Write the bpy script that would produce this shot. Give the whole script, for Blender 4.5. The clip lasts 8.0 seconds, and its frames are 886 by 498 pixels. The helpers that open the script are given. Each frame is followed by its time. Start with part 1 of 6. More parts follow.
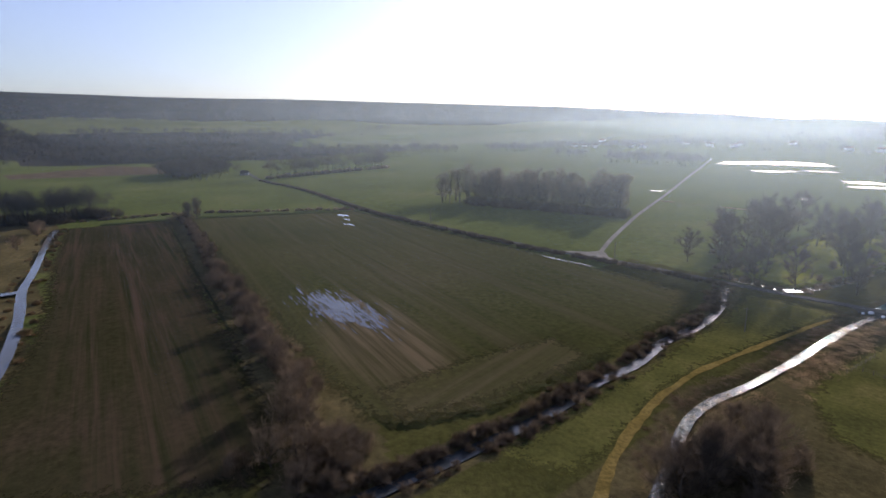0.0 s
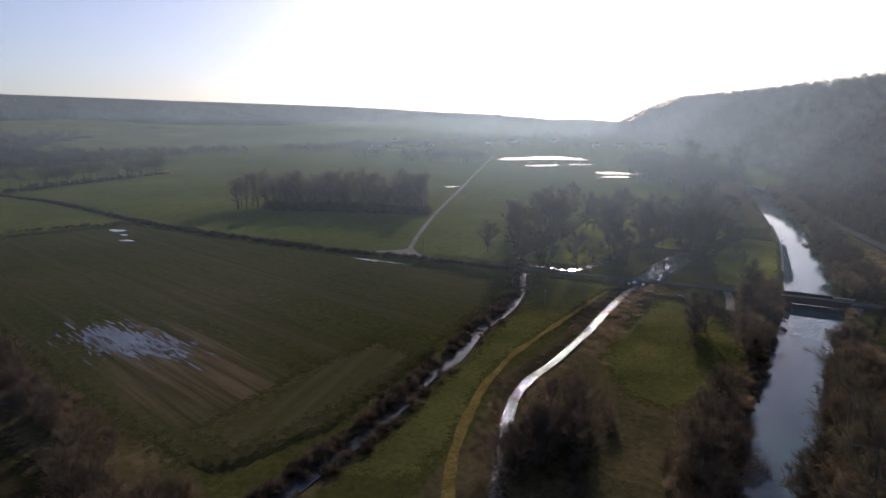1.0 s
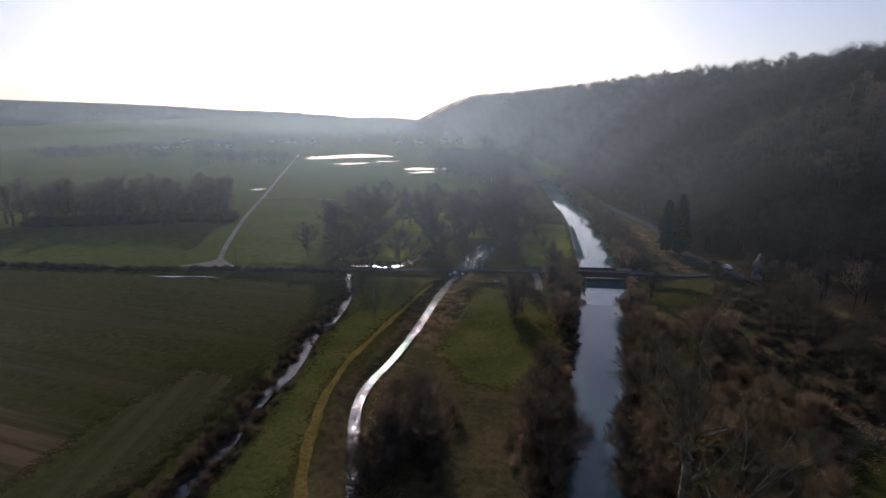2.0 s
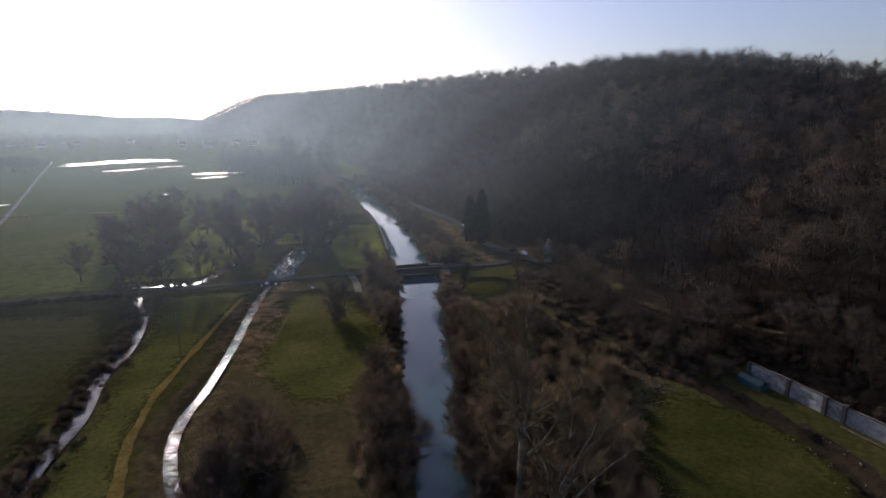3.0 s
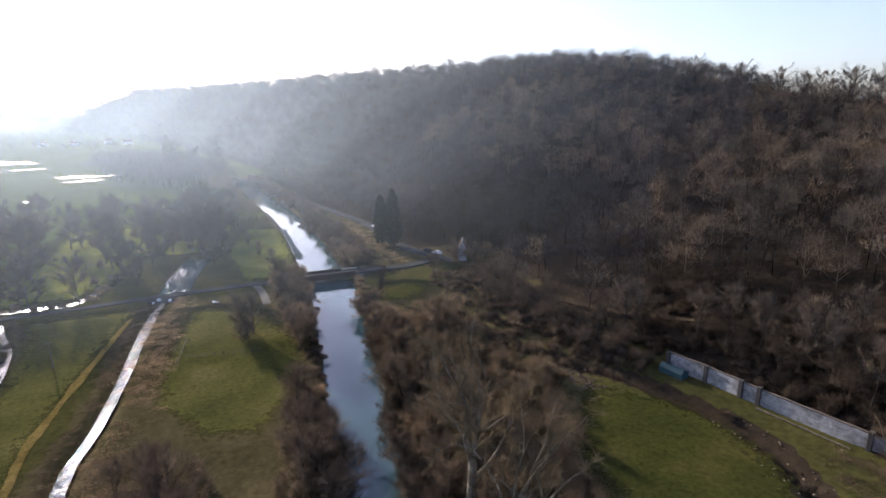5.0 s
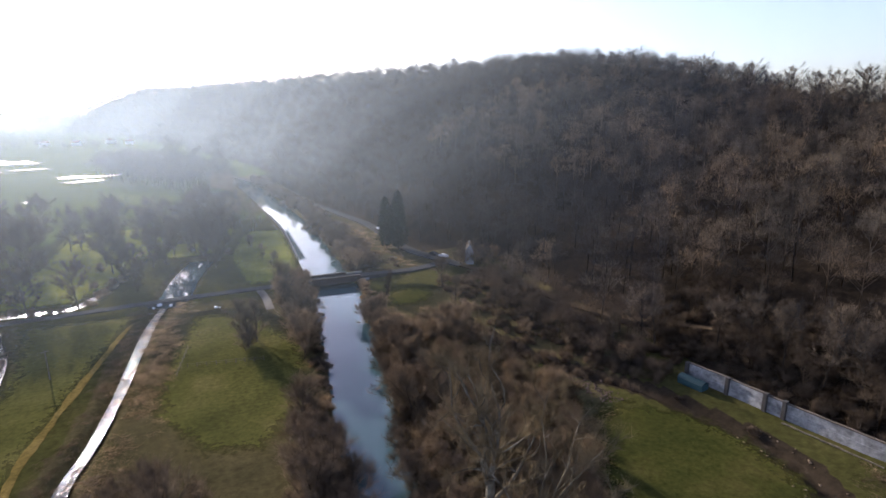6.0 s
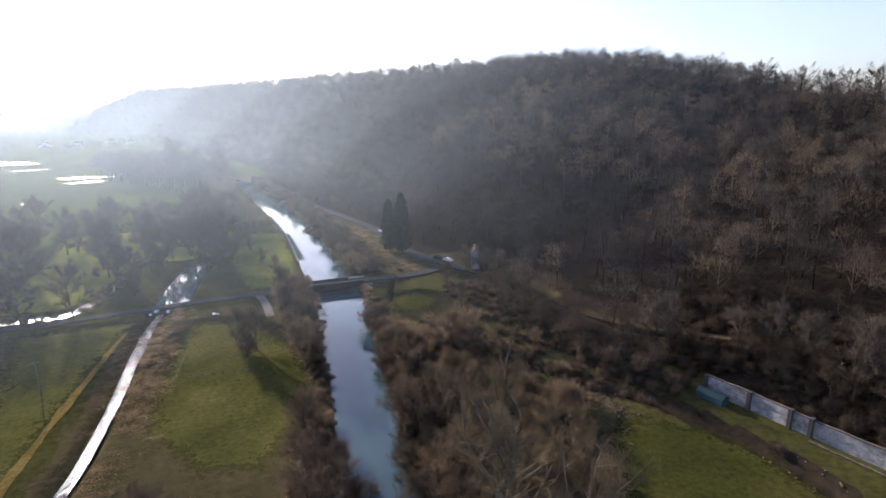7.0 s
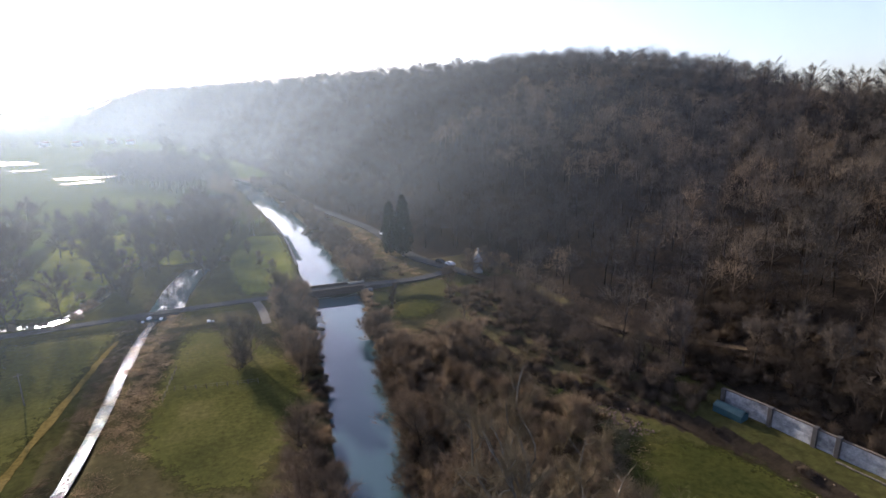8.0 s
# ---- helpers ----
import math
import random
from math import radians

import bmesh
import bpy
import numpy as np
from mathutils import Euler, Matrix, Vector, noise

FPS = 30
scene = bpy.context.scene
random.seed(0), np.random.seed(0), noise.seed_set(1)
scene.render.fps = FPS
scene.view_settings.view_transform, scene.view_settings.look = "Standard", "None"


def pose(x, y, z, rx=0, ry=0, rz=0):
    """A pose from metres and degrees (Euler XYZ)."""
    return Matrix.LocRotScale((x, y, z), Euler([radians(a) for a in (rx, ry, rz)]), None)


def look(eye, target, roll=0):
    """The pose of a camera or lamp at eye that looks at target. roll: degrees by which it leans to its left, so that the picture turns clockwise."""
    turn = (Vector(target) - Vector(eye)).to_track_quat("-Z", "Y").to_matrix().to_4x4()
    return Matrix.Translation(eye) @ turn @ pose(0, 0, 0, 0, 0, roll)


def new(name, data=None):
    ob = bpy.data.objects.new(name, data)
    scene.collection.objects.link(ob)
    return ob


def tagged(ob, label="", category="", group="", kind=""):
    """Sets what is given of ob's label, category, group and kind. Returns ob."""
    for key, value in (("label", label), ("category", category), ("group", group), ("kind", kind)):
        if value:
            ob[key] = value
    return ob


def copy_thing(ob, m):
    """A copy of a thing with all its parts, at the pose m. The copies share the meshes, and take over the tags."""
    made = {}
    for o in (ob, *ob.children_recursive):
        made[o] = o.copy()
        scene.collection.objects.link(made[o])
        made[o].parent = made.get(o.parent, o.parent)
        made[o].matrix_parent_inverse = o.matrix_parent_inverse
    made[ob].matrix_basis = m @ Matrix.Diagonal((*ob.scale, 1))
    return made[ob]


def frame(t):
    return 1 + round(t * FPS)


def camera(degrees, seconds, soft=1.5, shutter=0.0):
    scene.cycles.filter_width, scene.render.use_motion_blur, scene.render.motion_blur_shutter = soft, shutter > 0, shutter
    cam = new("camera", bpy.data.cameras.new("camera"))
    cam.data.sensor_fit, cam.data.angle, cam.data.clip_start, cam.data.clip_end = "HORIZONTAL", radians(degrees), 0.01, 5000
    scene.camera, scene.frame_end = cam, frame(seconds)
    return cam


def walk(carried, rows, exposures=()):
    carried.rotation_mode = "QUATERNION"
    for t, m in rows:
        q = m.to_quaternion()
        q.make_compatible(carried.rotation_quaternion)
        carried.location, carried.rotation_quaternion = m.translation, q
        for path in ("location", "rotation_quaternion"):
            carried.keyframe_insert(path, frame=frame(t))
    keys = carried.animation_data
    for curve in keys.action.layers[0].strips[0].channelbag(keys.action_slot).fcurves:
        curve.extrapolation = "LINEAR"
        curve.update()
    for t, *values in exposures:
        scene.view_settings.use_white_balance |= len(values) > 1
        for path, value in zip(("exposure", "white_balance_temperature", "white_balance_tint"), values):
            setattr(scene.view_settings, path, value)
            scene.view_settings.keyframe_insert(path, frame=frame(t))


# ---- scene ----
cam = camera(78.1, 8.0)
PATH = [
    (0, (-0.953, 0.468, 55.503), (-2.454, 1.714, 55.062), -0.5),
    (0.5, (-3.777, 0.754, 55.537), (-5.027, 2.251, 55.093), -0.6),
    (1, (-6.462, 1.251, 55.595), (-7.414, 2.951, 55.148), -0.6),
    (1.5, (-8.776, 2.057, 55.623), (-9.406, 3.9, 55.172), -0.8),
    (3, (-14.251, 5.676, 55.823), (-13.863, 7.58, 55.351), -0.8),
    (3.5, (-15.599, 7.19, 55.832), (-14.892, 8.998, 55.351), -0.7),
    (4, (-16.54, 9.099, 55.829), (-15.792, 10.889, 55.342), -0.6),
    (4.5, (-17.017, 11.298, 55.863), (-16.277, 13.091, 55.376), -0.7),
    (6, (-17.008, 18.535, 56.23), (-16.281, 20.333, 55.741), -0.7),
    (6.5, (-16.695, 21.197, 56.314), (-15.969, 22.996, 55.824), -0.7),
    (7, (-16.11, 23.861, 56.366), (-15.388, 25.661, 55.878), -0.7),
    (7.5, (-15.384, 26.562, 56.385), (-14.663, 28.362, 55.897), -0.7),
    (8, (-14.522, 29.382, 56.396), (-13.802, 31.183, 55.907), -0.7),
]
walk(cam, [(t, look(eye, target, roll)) for t, eye, target, roll in PATH], [(0, 0.72, 6080, 18), (1.0, 0.0, 6080, 18), (1.7, -0.18, 6080, 18), (3.0, -0.02, 6080, 18), (4.4, 1.12, 6080, 18), (8, 1.2, 6080, 18)])

# ---- light ----
SUN_AZ, SUN_EL = radians(16.0), radians(17.0)      # azimuth counted to the left of +y
world = bpy.data.worlds.new("sky_world")
scene.world = world
world.use_nodes = True
wn, wl = world.node_tree.nodes, world.node_tree.links
sky = wn.new("ShaderNodeTexSky")
sky.sky_type = "NISHITA"
sky.sun_disc = False
sky.sun_elevation, sky.sun_rotation = SUN_EL, -SUN_AZ
sky.air_density, sky.dust_density, sky.ozone_density = 1.0, 1.5, 2.2
wn["Background"].inputs["Strength"].default_value = 0.12
pale = wn.new("ShaderNodeHueSaturation")
pale.inputs["Saturation"].default_value = 0.86
pale.inputs["Hue"].default_value = 0.508
wl.new(sky.outputs["Color"], pale.inputs["Color"])
cool = wn.new("ShaderNodeMix")
cool.data_type, cool.blend_type = "RGBA", "MULTIPLY"
cool.inputs[0].default_value = 1.0
cool.inputs[7].default_value = (0.98, 0.955, 1.06, 1)
wl.new(pale.outputs["Color"], cool.inputs[6])
wl.new(cool.outputs[2], wn["Background"].inputs["Color"])
sun_data = bpy.data.lights.new("sun", "SUN")
sun_data.energy, sun_data.angle, sun_data.color = 4.4, radians(0.6), (1.0, 0.92, 0.80)
sun_dir = Vector((-math.sin(SUN_AZ) * math.cos(SUN_EL), math.cos(SUN_AZ) * math.cos(SUN_EL), math.sin(SUN_EL)))
sun = new("sun", sun_data)
sun.matrix_world = look(sun_dir * 900, (0, 0, 0))
scene.view_settings.exposure = 0.0


# ---- materials ----
def material(name, rough=0.8, spec=0.3, metal=0.0):
    m = bpy.data.materials.new(name)
    m.use_nodes = True
    n, l = m.node_tree.nodes, m.node_tree.links
    b = n["Principled BSDF"]
    b.inputs["Roughness"].default_value = rough
    b.inputs["Specular IOR Level"].default_value = spec
    b.inputs["Metallic"].default_value = metal
    return m, n, l, b


def noise_node(n, l, coord, scale, detail=4.0, rough=0.6, stretch=None, turn=0.0):
    t = n.new("ShaderNodeTexNoise")
    t.inputs["Scale"].default_value = scale
    t.inputs["Detail"].default_value = detail
    t.inputs["Roughness"].default_value = rough
    if stretch:
        mp = n.new("ShaderNodeMapping")
        mp.vector_type = "POINT"
        # turn the coordinates first, then stretch
        mp0 = n.new("ShaderNodeMapping")
        mp0.inputs["Rotation"].default_value = (0, 0, turn)
        l.new(coord, mp0.inputs["Vector"])
        l.new(mp0.outputs["Vector"], mp.inputs["Vector"])
        mp.inputs["Scale"].default_value = stretch
        coord = mp.outputs["Vector"]
    l.new(coord, t.inputs["Vector"])
    return t.outputs["Fac"]


def ramp(n, l, fac, stops):
    r = n.new("ShaderNodeValToRGB")
    e = r.color_ramp.elements
    while len(e) < len(stops):
        e.new(0.5)
    for k, (p, c) in zip(e, stops):
        k.position, k.color = p, (*c, 1)
    l.new(fac, r.inputs["Fac"])
    return r.outputs["Color"]


def mix(n, l, a, b, fac, mode="MIX"):
    m = n.new("ShaderNodeMix")
    m.data_type, m.blend_type = "RGBA", mode
    for sock, v in ((m.inputs[6], a), (m.inputs[7], b), (m.inputs[0], fac)):
        if isinstance(v, (int, float)):
            sock.default_value = v
        elif isinstance(v, tuple):
            sock.default_value = (*v, 1)
        else:
            l.new(v, sock)
    return m.outputs[2]


def bump(n, l, b, height, strength, distance):
    bp = n.new("ShaderNodeBump")
    bp.inputs["Strength"].default_value = strength
    bp.inputs["Distance"].default_value = distance
    l.new(height, bp.inputs["Height"])
    l.new(bp.outputs["Normal"], b.inputs["Normal"])


SOFT = set()


def earthy(name, dark, mid, light, big=0.03, small=0.9, relief=0.15, rough=0.9, rows=None, row_colours=None, random_tint=0.0, bare=None, crowns=False, soft=False, puff=False):
    """Ground and plant colours: two scales of noise, and where asked rows along one direction."""
    m, n, l, b = material(name, rough, 0.0)
    co = n.new("ShaderNodeTexCoord").outputs["Object"]
    a = noise_node(n, l, co, big, 5, 0.62)
    c = noise_node(n, l, co, small, 6, 0.7)
    base = ramp(n, l, a, [(0.3, dark), (0.52, mid), (0.72, light)])
    fine = ramp(n, l, c, [(0.28, (0.45, 0.45, 0.45)), (0.7, (1.35, 1.32, 1.25))])
    col = mix(n, l, base, fine, 0.85, "MULTIPLY")
    if rows:
        angle, across, amount = rows
        r1 = noise_node(n, l, co, 1.0, 3, 0.7, (0.012, across, 1), angle)
        r2 = noise_node(n, l, co, 1.0, 2, 0.6, (0.004, across * 0.25, 1), angle)
        soil = ramp(n, l, r1, [(0.38, row_colours[0]), (0.62, row_colours[1])])
        amt = ramp(n, l, r2, [(0.35, (0, 0, 0)), (0.65, (amount, amount, amount))])
        if bare:
            (bx, by), blong, bwide, bturn = bare
            mp = n.new("ShaderNodeMapping")
            mp.vector_type = "TEXTURE"
            mp.inputs["Location"].default_value = (bx, by, 0)
            mp.inputs["Rotation"].default_value = (0, 0, -bturn)
            mp.inputs["Scale"].default_value = (blong, bwide, 50)
            l.new(co, mp.inputs["Vector"])
            sp = n.new("ShaderNodeTexGradient")
            sp.gradient_type = "SPHERICAL"
            l.new(mp.outputs["Vector"], sp.inputs["Vector"])
            edge = noise_node(n, l, co, 1.0, 3, 0.7, (0.03, 0.35, 1), angle)
            wob = n.new("ShaderNodeMath")
            wob.operation = "MULTIPLY"
            l.new(sp.outputs["Fac"], wob.inputs[0])
            l.new(edge, wob.inputs[1])
            worn = ramp(n, l, wob.outputs[0], [(0.08, (0, 0, 0)), (0.3, (0.85, 0.85, 0.85))])
            mud = ramp(n, l, r1, [(0.36, (0.04, 0.036, 0.016)), (0.62, (0.115, 0.085, 0.05))])
            col = mix(n, l, col, soil, amt)
            col = mix(n, l, col, mud, worn)
        else:
            col = mix(n, l, col, soil, amt)
    if crowns:
        # crowns of neighbouring trees differ in tone
        cell = n.new("ShaderNodeTexVoronoi")
        cell.inputs["Scale"].default_value = 0.105
        flat = n.new("ShaderNodeMapping")
        flat.inputs["Scale"].default_value = (1, 1, 0.15)
        l.new(co, flat.inputs["Vector"])
        l.new(flat.outputs["Vector"], cell.inputs["Vector"])
        one = n.new("ShaderNodeSeparateColor")
        l.new(cell.outputs["Color"], one.inputs[0])
        col = mix(n, l, col, ramp(n, l, one.outputs[0], [(0.05, (0.42, 0.45, 0.5)), (0.5, (0.95, 0.94, 0.92)), (0.95, (1.7, 1.46, 1.2))]), 1.0, "MULTIPLY")
    if random_tint:
        info = n.new("ShaderNodeObjectInfo")
        tint = ramp(n, l, info.outputs["Random"], [(0.0, (1 - random_tint,) * 3), (1.0, (1 + random_tint, 1 + random_tint * 0.8, 1 + random_tint * 0.5))])
        col = mix(n, l, col, tint, 1.0, "MULTIPLY")
    if soft:
        # tufted margin: the sward thins out over the last metres towards its edge
        SOFT.add(name)
        edge = n.new("ShaderNodeSeparateXYZ")
        l.new(n.new("ShaderNodeTexCoord").outputs["UV"], edge.inputs[0])
        tuft = noise_node(n, l, co, 0.55, 6, 0.75)
        add = n.new("ShaderNodeMath")
        add.operation = "MULTIPLY_ADD"
        l.new(tuft, add.inputs[0])
        add.inputs[1].default_value = 1.25
        l.new(edge.outputs["X"], add.inputs[2])
        keep = ramp(n, l, add.outputs[0], [(0.66, (0, 0, 0)), (0.9, (1, 1, 1))])
        l.new(keep, b.inputs["Alpha"])
    l.new(col, b.inputs["Base Color"])
    if relief:
        bump(n, l, b, c, 0.7, relief)
    if puff:
        # fine sprays of twigs catch the light as the rounded crown that they form
        round_ = n.new("ShaderNodeAttribute")
        round_.attribute_name = "puff"
        turned = n.new("ShaderNodeVectorTransform")
        turned.vector_type, turned.convert_from, turned.convert_to = "NORMAL", "OBJECT", "WORLD"
        l.new(round_.outputs["Vector"], turned.inputs[0])
        own = n.new("ShaderNodeVectorMath")
        own.operation = "MULTIPLY_ADD"
        l.new(n.new("ShaderNodeNewGeometry").outputs["Normal"], own.inputs[0])
        own.inputs[1].default_value = (0.45, 0.45, 0.45)
        l.new(turned.outputs[0], own.inputs[2])
        unit = n.new("ShaderNodeVectorMath")
        unit.operation = "NORMALIZE"
        l.new(own.outputs[0], unit.inputs[0])
        l.new(unit.outputs[0], b.inputs["Normal"])
        # and let part of the low sun through
        lit, both = n.new("ShaderNodeBsdfTranslucent"), n.new("ShaderNodeMixShader")
        l.new(col, lit.inputs["Color"])
        l.new(unit.outputs[0], lit.inputs["Normal"])
        both.inputs[0].default_value = 0.45
        l.new(b.outputs[0], both.inputs[1])
        l.new(lit.outputs[0], both.inputs[2])
        l.new(both.outputs[0], n["Material Output"].inputs["Surface"])
    return m


def water(name, ripple, scale, rough=0.03, tint=(0.012, 0.016, 0.015), ior=1.34):
    m, n, l, b = material(name, rough, 0.5)
    b.inputs["IOR"].default_value = ior
    b.inputs["Base Color"].default_value = (*tint, 1)
    co = n.new("ShaderNodeTexCoord").outputs["Object"]
    a = noise_node(n, l, co, scale, 3, 0.55)
    bump(n, l, b, a, 1.0, ripple)
    return m


# what covers the land: meadow, leaf litter, rough bank, valley pasture, wood on the downs, chalk pasture
COVERS = [((0.042, 0.042, 0.014), (0.064, 0.061, 0.019), (0.094, 0.080, 0.030)), ((0.022, 0.017, 0.012), (0.036, 0.027, 0.018), (0.054, 0.040, 0.025)),
          ((0.052, 0.046, 0.021), (0.084, 0.069, 0.032), (0.128, 0.10, 0.048)), ((0.058, 0.07, 0.019), (0.08, 0.094, 0.026), (0.108, 0.112, 0.037)),
          ((0.016, 0.016, 0.016), (0.026, 0.024, 0.022), (0.038, 0.034, 0.029)), ((0.075, 0.082, 0.03), (0.10, 0.105, 0.04), (0.14, 0.132, 0.06))]


def valley_ground():
    """The land's covers run into one another along ragged borders."""
    m, n, l, b = material("valley_ground", 0.9, 0.0)
    co = n.new("ShaderNodeTexCoord").outputs["Object"]
    near_, far_, fine, rag = noise_node(n, l, co, 0.045, 5, 0.62), noise_node(n, l, co, 0.009, 5, 0.6), noise_node(n, l, co, 0.7, 6, 0.7), noise_node(n, l, co, 0.5, 5, 0.7)
    col = None
    for k, (dark, mid, light) in enumerate(COVERS):
        tone = ramp(n, l, far_ if k > 2 else near_, [(0.3, dark), (0.52, mid), (0.72, light)])
        if col is None:
            col = tone
            continue
        share = n.new("ShaderNodeAttribute")
        share.attribute_name = "cover_%d" % k
        edge = n.new("ShaderNodeMath")
        edge.operation = "MULTIPLY_ADD"
        l.new(rag, edge.inputs[0])
        edge.inputs[1].default_value = 0.9
        l.new(share.outputs["Fac"], edge.inputs[2])
        col = mix(n, l, col, tone, ramp(n, l, edge.outputs[0], [(0.8, (0, 0, 0)), (1.0, (1, 1, 1))]))
    grain = ramp(n, l, fine, [(0.28, (0.45, 0.45, 0.45)), (0.7, (1.35, 1.32, 1.25))])
    l.new(mix(n, l, col, grain, 0.85, "MULTIPLY"), b.inputs["Base Color"])
    bump(n, l, b, fine, 0.7, 0.3)
    return m


M_GROUND = valley_ground()
M_LUSH = earthy("lush_grass", (0.053, 0.054, 0.017), (0.084, 0.081, 0.024), (0.126, 0.11, 0.04), 0.06, 1.0, 0.2, soft=True)
# brighter copy of lush_grass: the glow of backlit grass is in the colour
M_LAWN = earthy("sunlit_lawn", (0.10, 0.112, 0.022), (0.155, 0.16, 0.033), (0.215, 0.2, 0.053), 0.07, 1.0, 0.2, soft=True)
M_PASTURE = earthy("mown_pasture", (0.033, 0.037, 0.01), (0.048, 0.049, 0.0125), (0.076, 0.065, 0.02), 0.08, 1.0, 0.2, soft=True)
M_FARFIELD = earthy("valley_pasture", (0.058, 0.07, 0.019), (0.08, 0.094, 0.026), (0.108, 0.112, 0.037), 0.012, 0.25, 0.2)
M_CROP = earthy("winter_crop", (0.038, 0.040, 0.014), (0.050, 0.050, 0.018), (0.066, 0.058, 0.027), 0.014, 0.5, 0.12, rows=(0.19, 0.34, 0.6), row_colours=((0.034, 0.036, 0.013), (0.070, 0.056, 0.031)), bare=((-118, 76), 62, 21, 0.19), soft=True)
M_HEADLAND = earthy("headland_rows", (0.040, 0.042, 0.014), (0.054, 0.050, 0.02), (0.075, 0.062, 0.032), 0.03, 0.5, 0.12, rows=(1.4, 0.4, 0.75), row_colours=((0.042, 0.041, 0.016), (0.074, 0.060, 0.032)), soft=True)
M_STUBBLE = earthy("tilled_strip", (0.021, 0.022, 0.009), (0.033, 0.029, 0.014), (0.048, 0.035, 0.022), 0.02, 0.5, 0.12, rows=(0.14, 0.42, 0.9), row_colours=((0.018, 0.021, 0.008), (0.060, 0.040, 0.026)), soft=True)
M_FURROW = earthy("wet_furrow", (0.016, 0.018, 0.009), (0.022, 0.024, 0.011), (0.032, 0.03, 0.014), 0.1, 0.8, 0.2)
M_SOIL = earthy("bare_soil", (0.06, 0.046, 0.028), (0.09, 0.066, 0.04), (0.13, 0.095, 0.06), 0.06, 0.7, 0.15)
M_BANK = earthy("rough_bank", (0.057, 0.048, 0.024), (0.09, 0.072, 0.036), (0.138, 0.106, 0.054), 0.1, 0.9, 0.4)
M_STRAW = earthy("straw_path", (0.10, 0.075, 0.022), (0.155, 0.112, 0.034), (0.21, 0.152, 0.052), 0.15, 1.2, 0.15)
M_ROAD = earthy("asphalt", (0.055, 0.054, 0.052), (0.078, 0.075, 0.07), (0.105, 0.1, 0.092), 0.08, 3.0, 0.02, 0.8)
M_GRAVEL = earthy("gravel", (0.15, 0.137, 0.118), (0.20, 0.18, 0.155), (0.25, 0.23, 0.2), 0.1, 2.0, 0.04)
M_TWIG = earthy("bare_twigs", (0.1, 0.084, 0.064), (0.14, 0.115, 0.085), (0.18, 0.145, 0.1), 0.09, 0.6, 0, 0.85, random_tint=0.3, puff=True)
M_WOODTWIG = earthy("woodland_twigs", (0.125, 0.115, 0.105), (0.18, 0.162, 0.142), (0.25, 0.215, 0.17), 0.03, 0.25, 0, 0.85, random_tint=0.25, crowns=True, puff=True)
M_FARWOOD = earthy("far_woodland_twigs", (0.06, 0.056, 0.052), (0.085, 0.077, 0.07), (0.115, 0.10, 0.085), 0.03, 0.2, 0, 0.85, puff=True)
M_PARKTWIG = earthy("dark_park_twigs", (0.055, 0.046, 0.036), (0.08, 0.065, 0.05), (0.11, 0.088, 0.064), 0.09, 0.6, 0, 0.85, random_tint=0.3, puff=True)
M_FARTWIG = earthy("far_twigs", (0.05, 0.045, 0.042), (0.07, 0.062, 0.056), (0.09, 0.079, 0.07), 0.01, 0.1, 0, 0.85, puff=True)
M_OLIVETWIG = earthy("olive_twigs", (0.17, 0.135, 0.085), (0.24, 0.19, 0.115), (0.31, 0.245, 0.145), 0.15, 0.9, 0, 0.85, puff=True)
M_POPLAR = earthy("poplar_twigs", (0.17, 0.15, 0.12), (0.22, 0.19, 0.15), (0.27, 0.23, 0.17), 0.05, 0.4, 0, 0.85, random_tint=0.2, puff=True)
M_SCRUB = earthy("scrub_twigs", (0.22, 0.168, 0.118), (0.31, 0.236, 0.16), (0.39, 0.295, 0.19), 0.12, 0.8, 0, 0.85, random_tint=0.35, puff=True)
M_DARKSCRUB = earthy("dark_hedge_twigs", (0.11, 0.087, 0.066), (0.165, 0.128, 0.095), (0.22, 0.17, 0.12), 0.12, 0.8, 0, 0.85, random_tint=0.3, puff=True)
M_MIDSCRUB = earthy("brown_bush_twigs", (0.17, 0.132, 0.098), (0.25, 0.194, 0.14), (0.33, 0.255, 0.178), 0.12, 0.8, 0, 0.85, random_tint=0.3, puff=True)
M_REED = earthy("dry_reeds", (0.12, 0.085, 0.045), (0.17, 0.12, 0.065), (0.22, 0.16, 0.09), 0.2, 1.2, 0, 0.85, random_tint=0.3)
M_BARK = earthy("bark", (0.05, 0.042, 0.034), (0.085, 0.072, 0.058), (0.13, 0.11, 0.09), 0.3, 2.5, 0.03, 0.85, random_tint=0.2)
M_PALEBARK = earthy("pale_bark", (0.09, 0.076, 0.056), (0.18, 0.152, 0.11), (0.42, 0.37, 0.28), 0.35, 2.0, 0.03, 0.8)
M_IVORYBARK = earthy("ivory_bark", (0.10, 0.08, 0.05), (0.22, 0.18, 0.12), (0.5, 0.44, 0.33), 0.4, 1.6, 0.03, 0.8)
M_IVY = earthy("ivy", (0.02, 0.032, 0.012), (0.032, 0.05, 0.018), (0.05, 0.07, 0.025), 0.3, 1.5, 0, 0.6, random_tint=0.25)
M_CONIFER = earthy("conifer_needles", (0.010, 0.018, 0.010), (0.018, 0.03, 0.015), (0.028, 0.042, 0.02), 0.3, 1.5, 0, 0.7, random_tint=0.2)
M_CONCRETE = earthy("weathered_concrete", (0.13, 0.13, 0.135), (0.2, 0.2, 0.205), (0.27, 0.265, 0.26), 0.25, 1.6, 0.02, 0.85)
M_WALL = earthy("stained_concrete", (0.15, 0.145, 0.14), (0.32, 0.313, 0.305), (0.47, 0.455, 0.435), 0.45, 1.1, 0.02, 0.85)
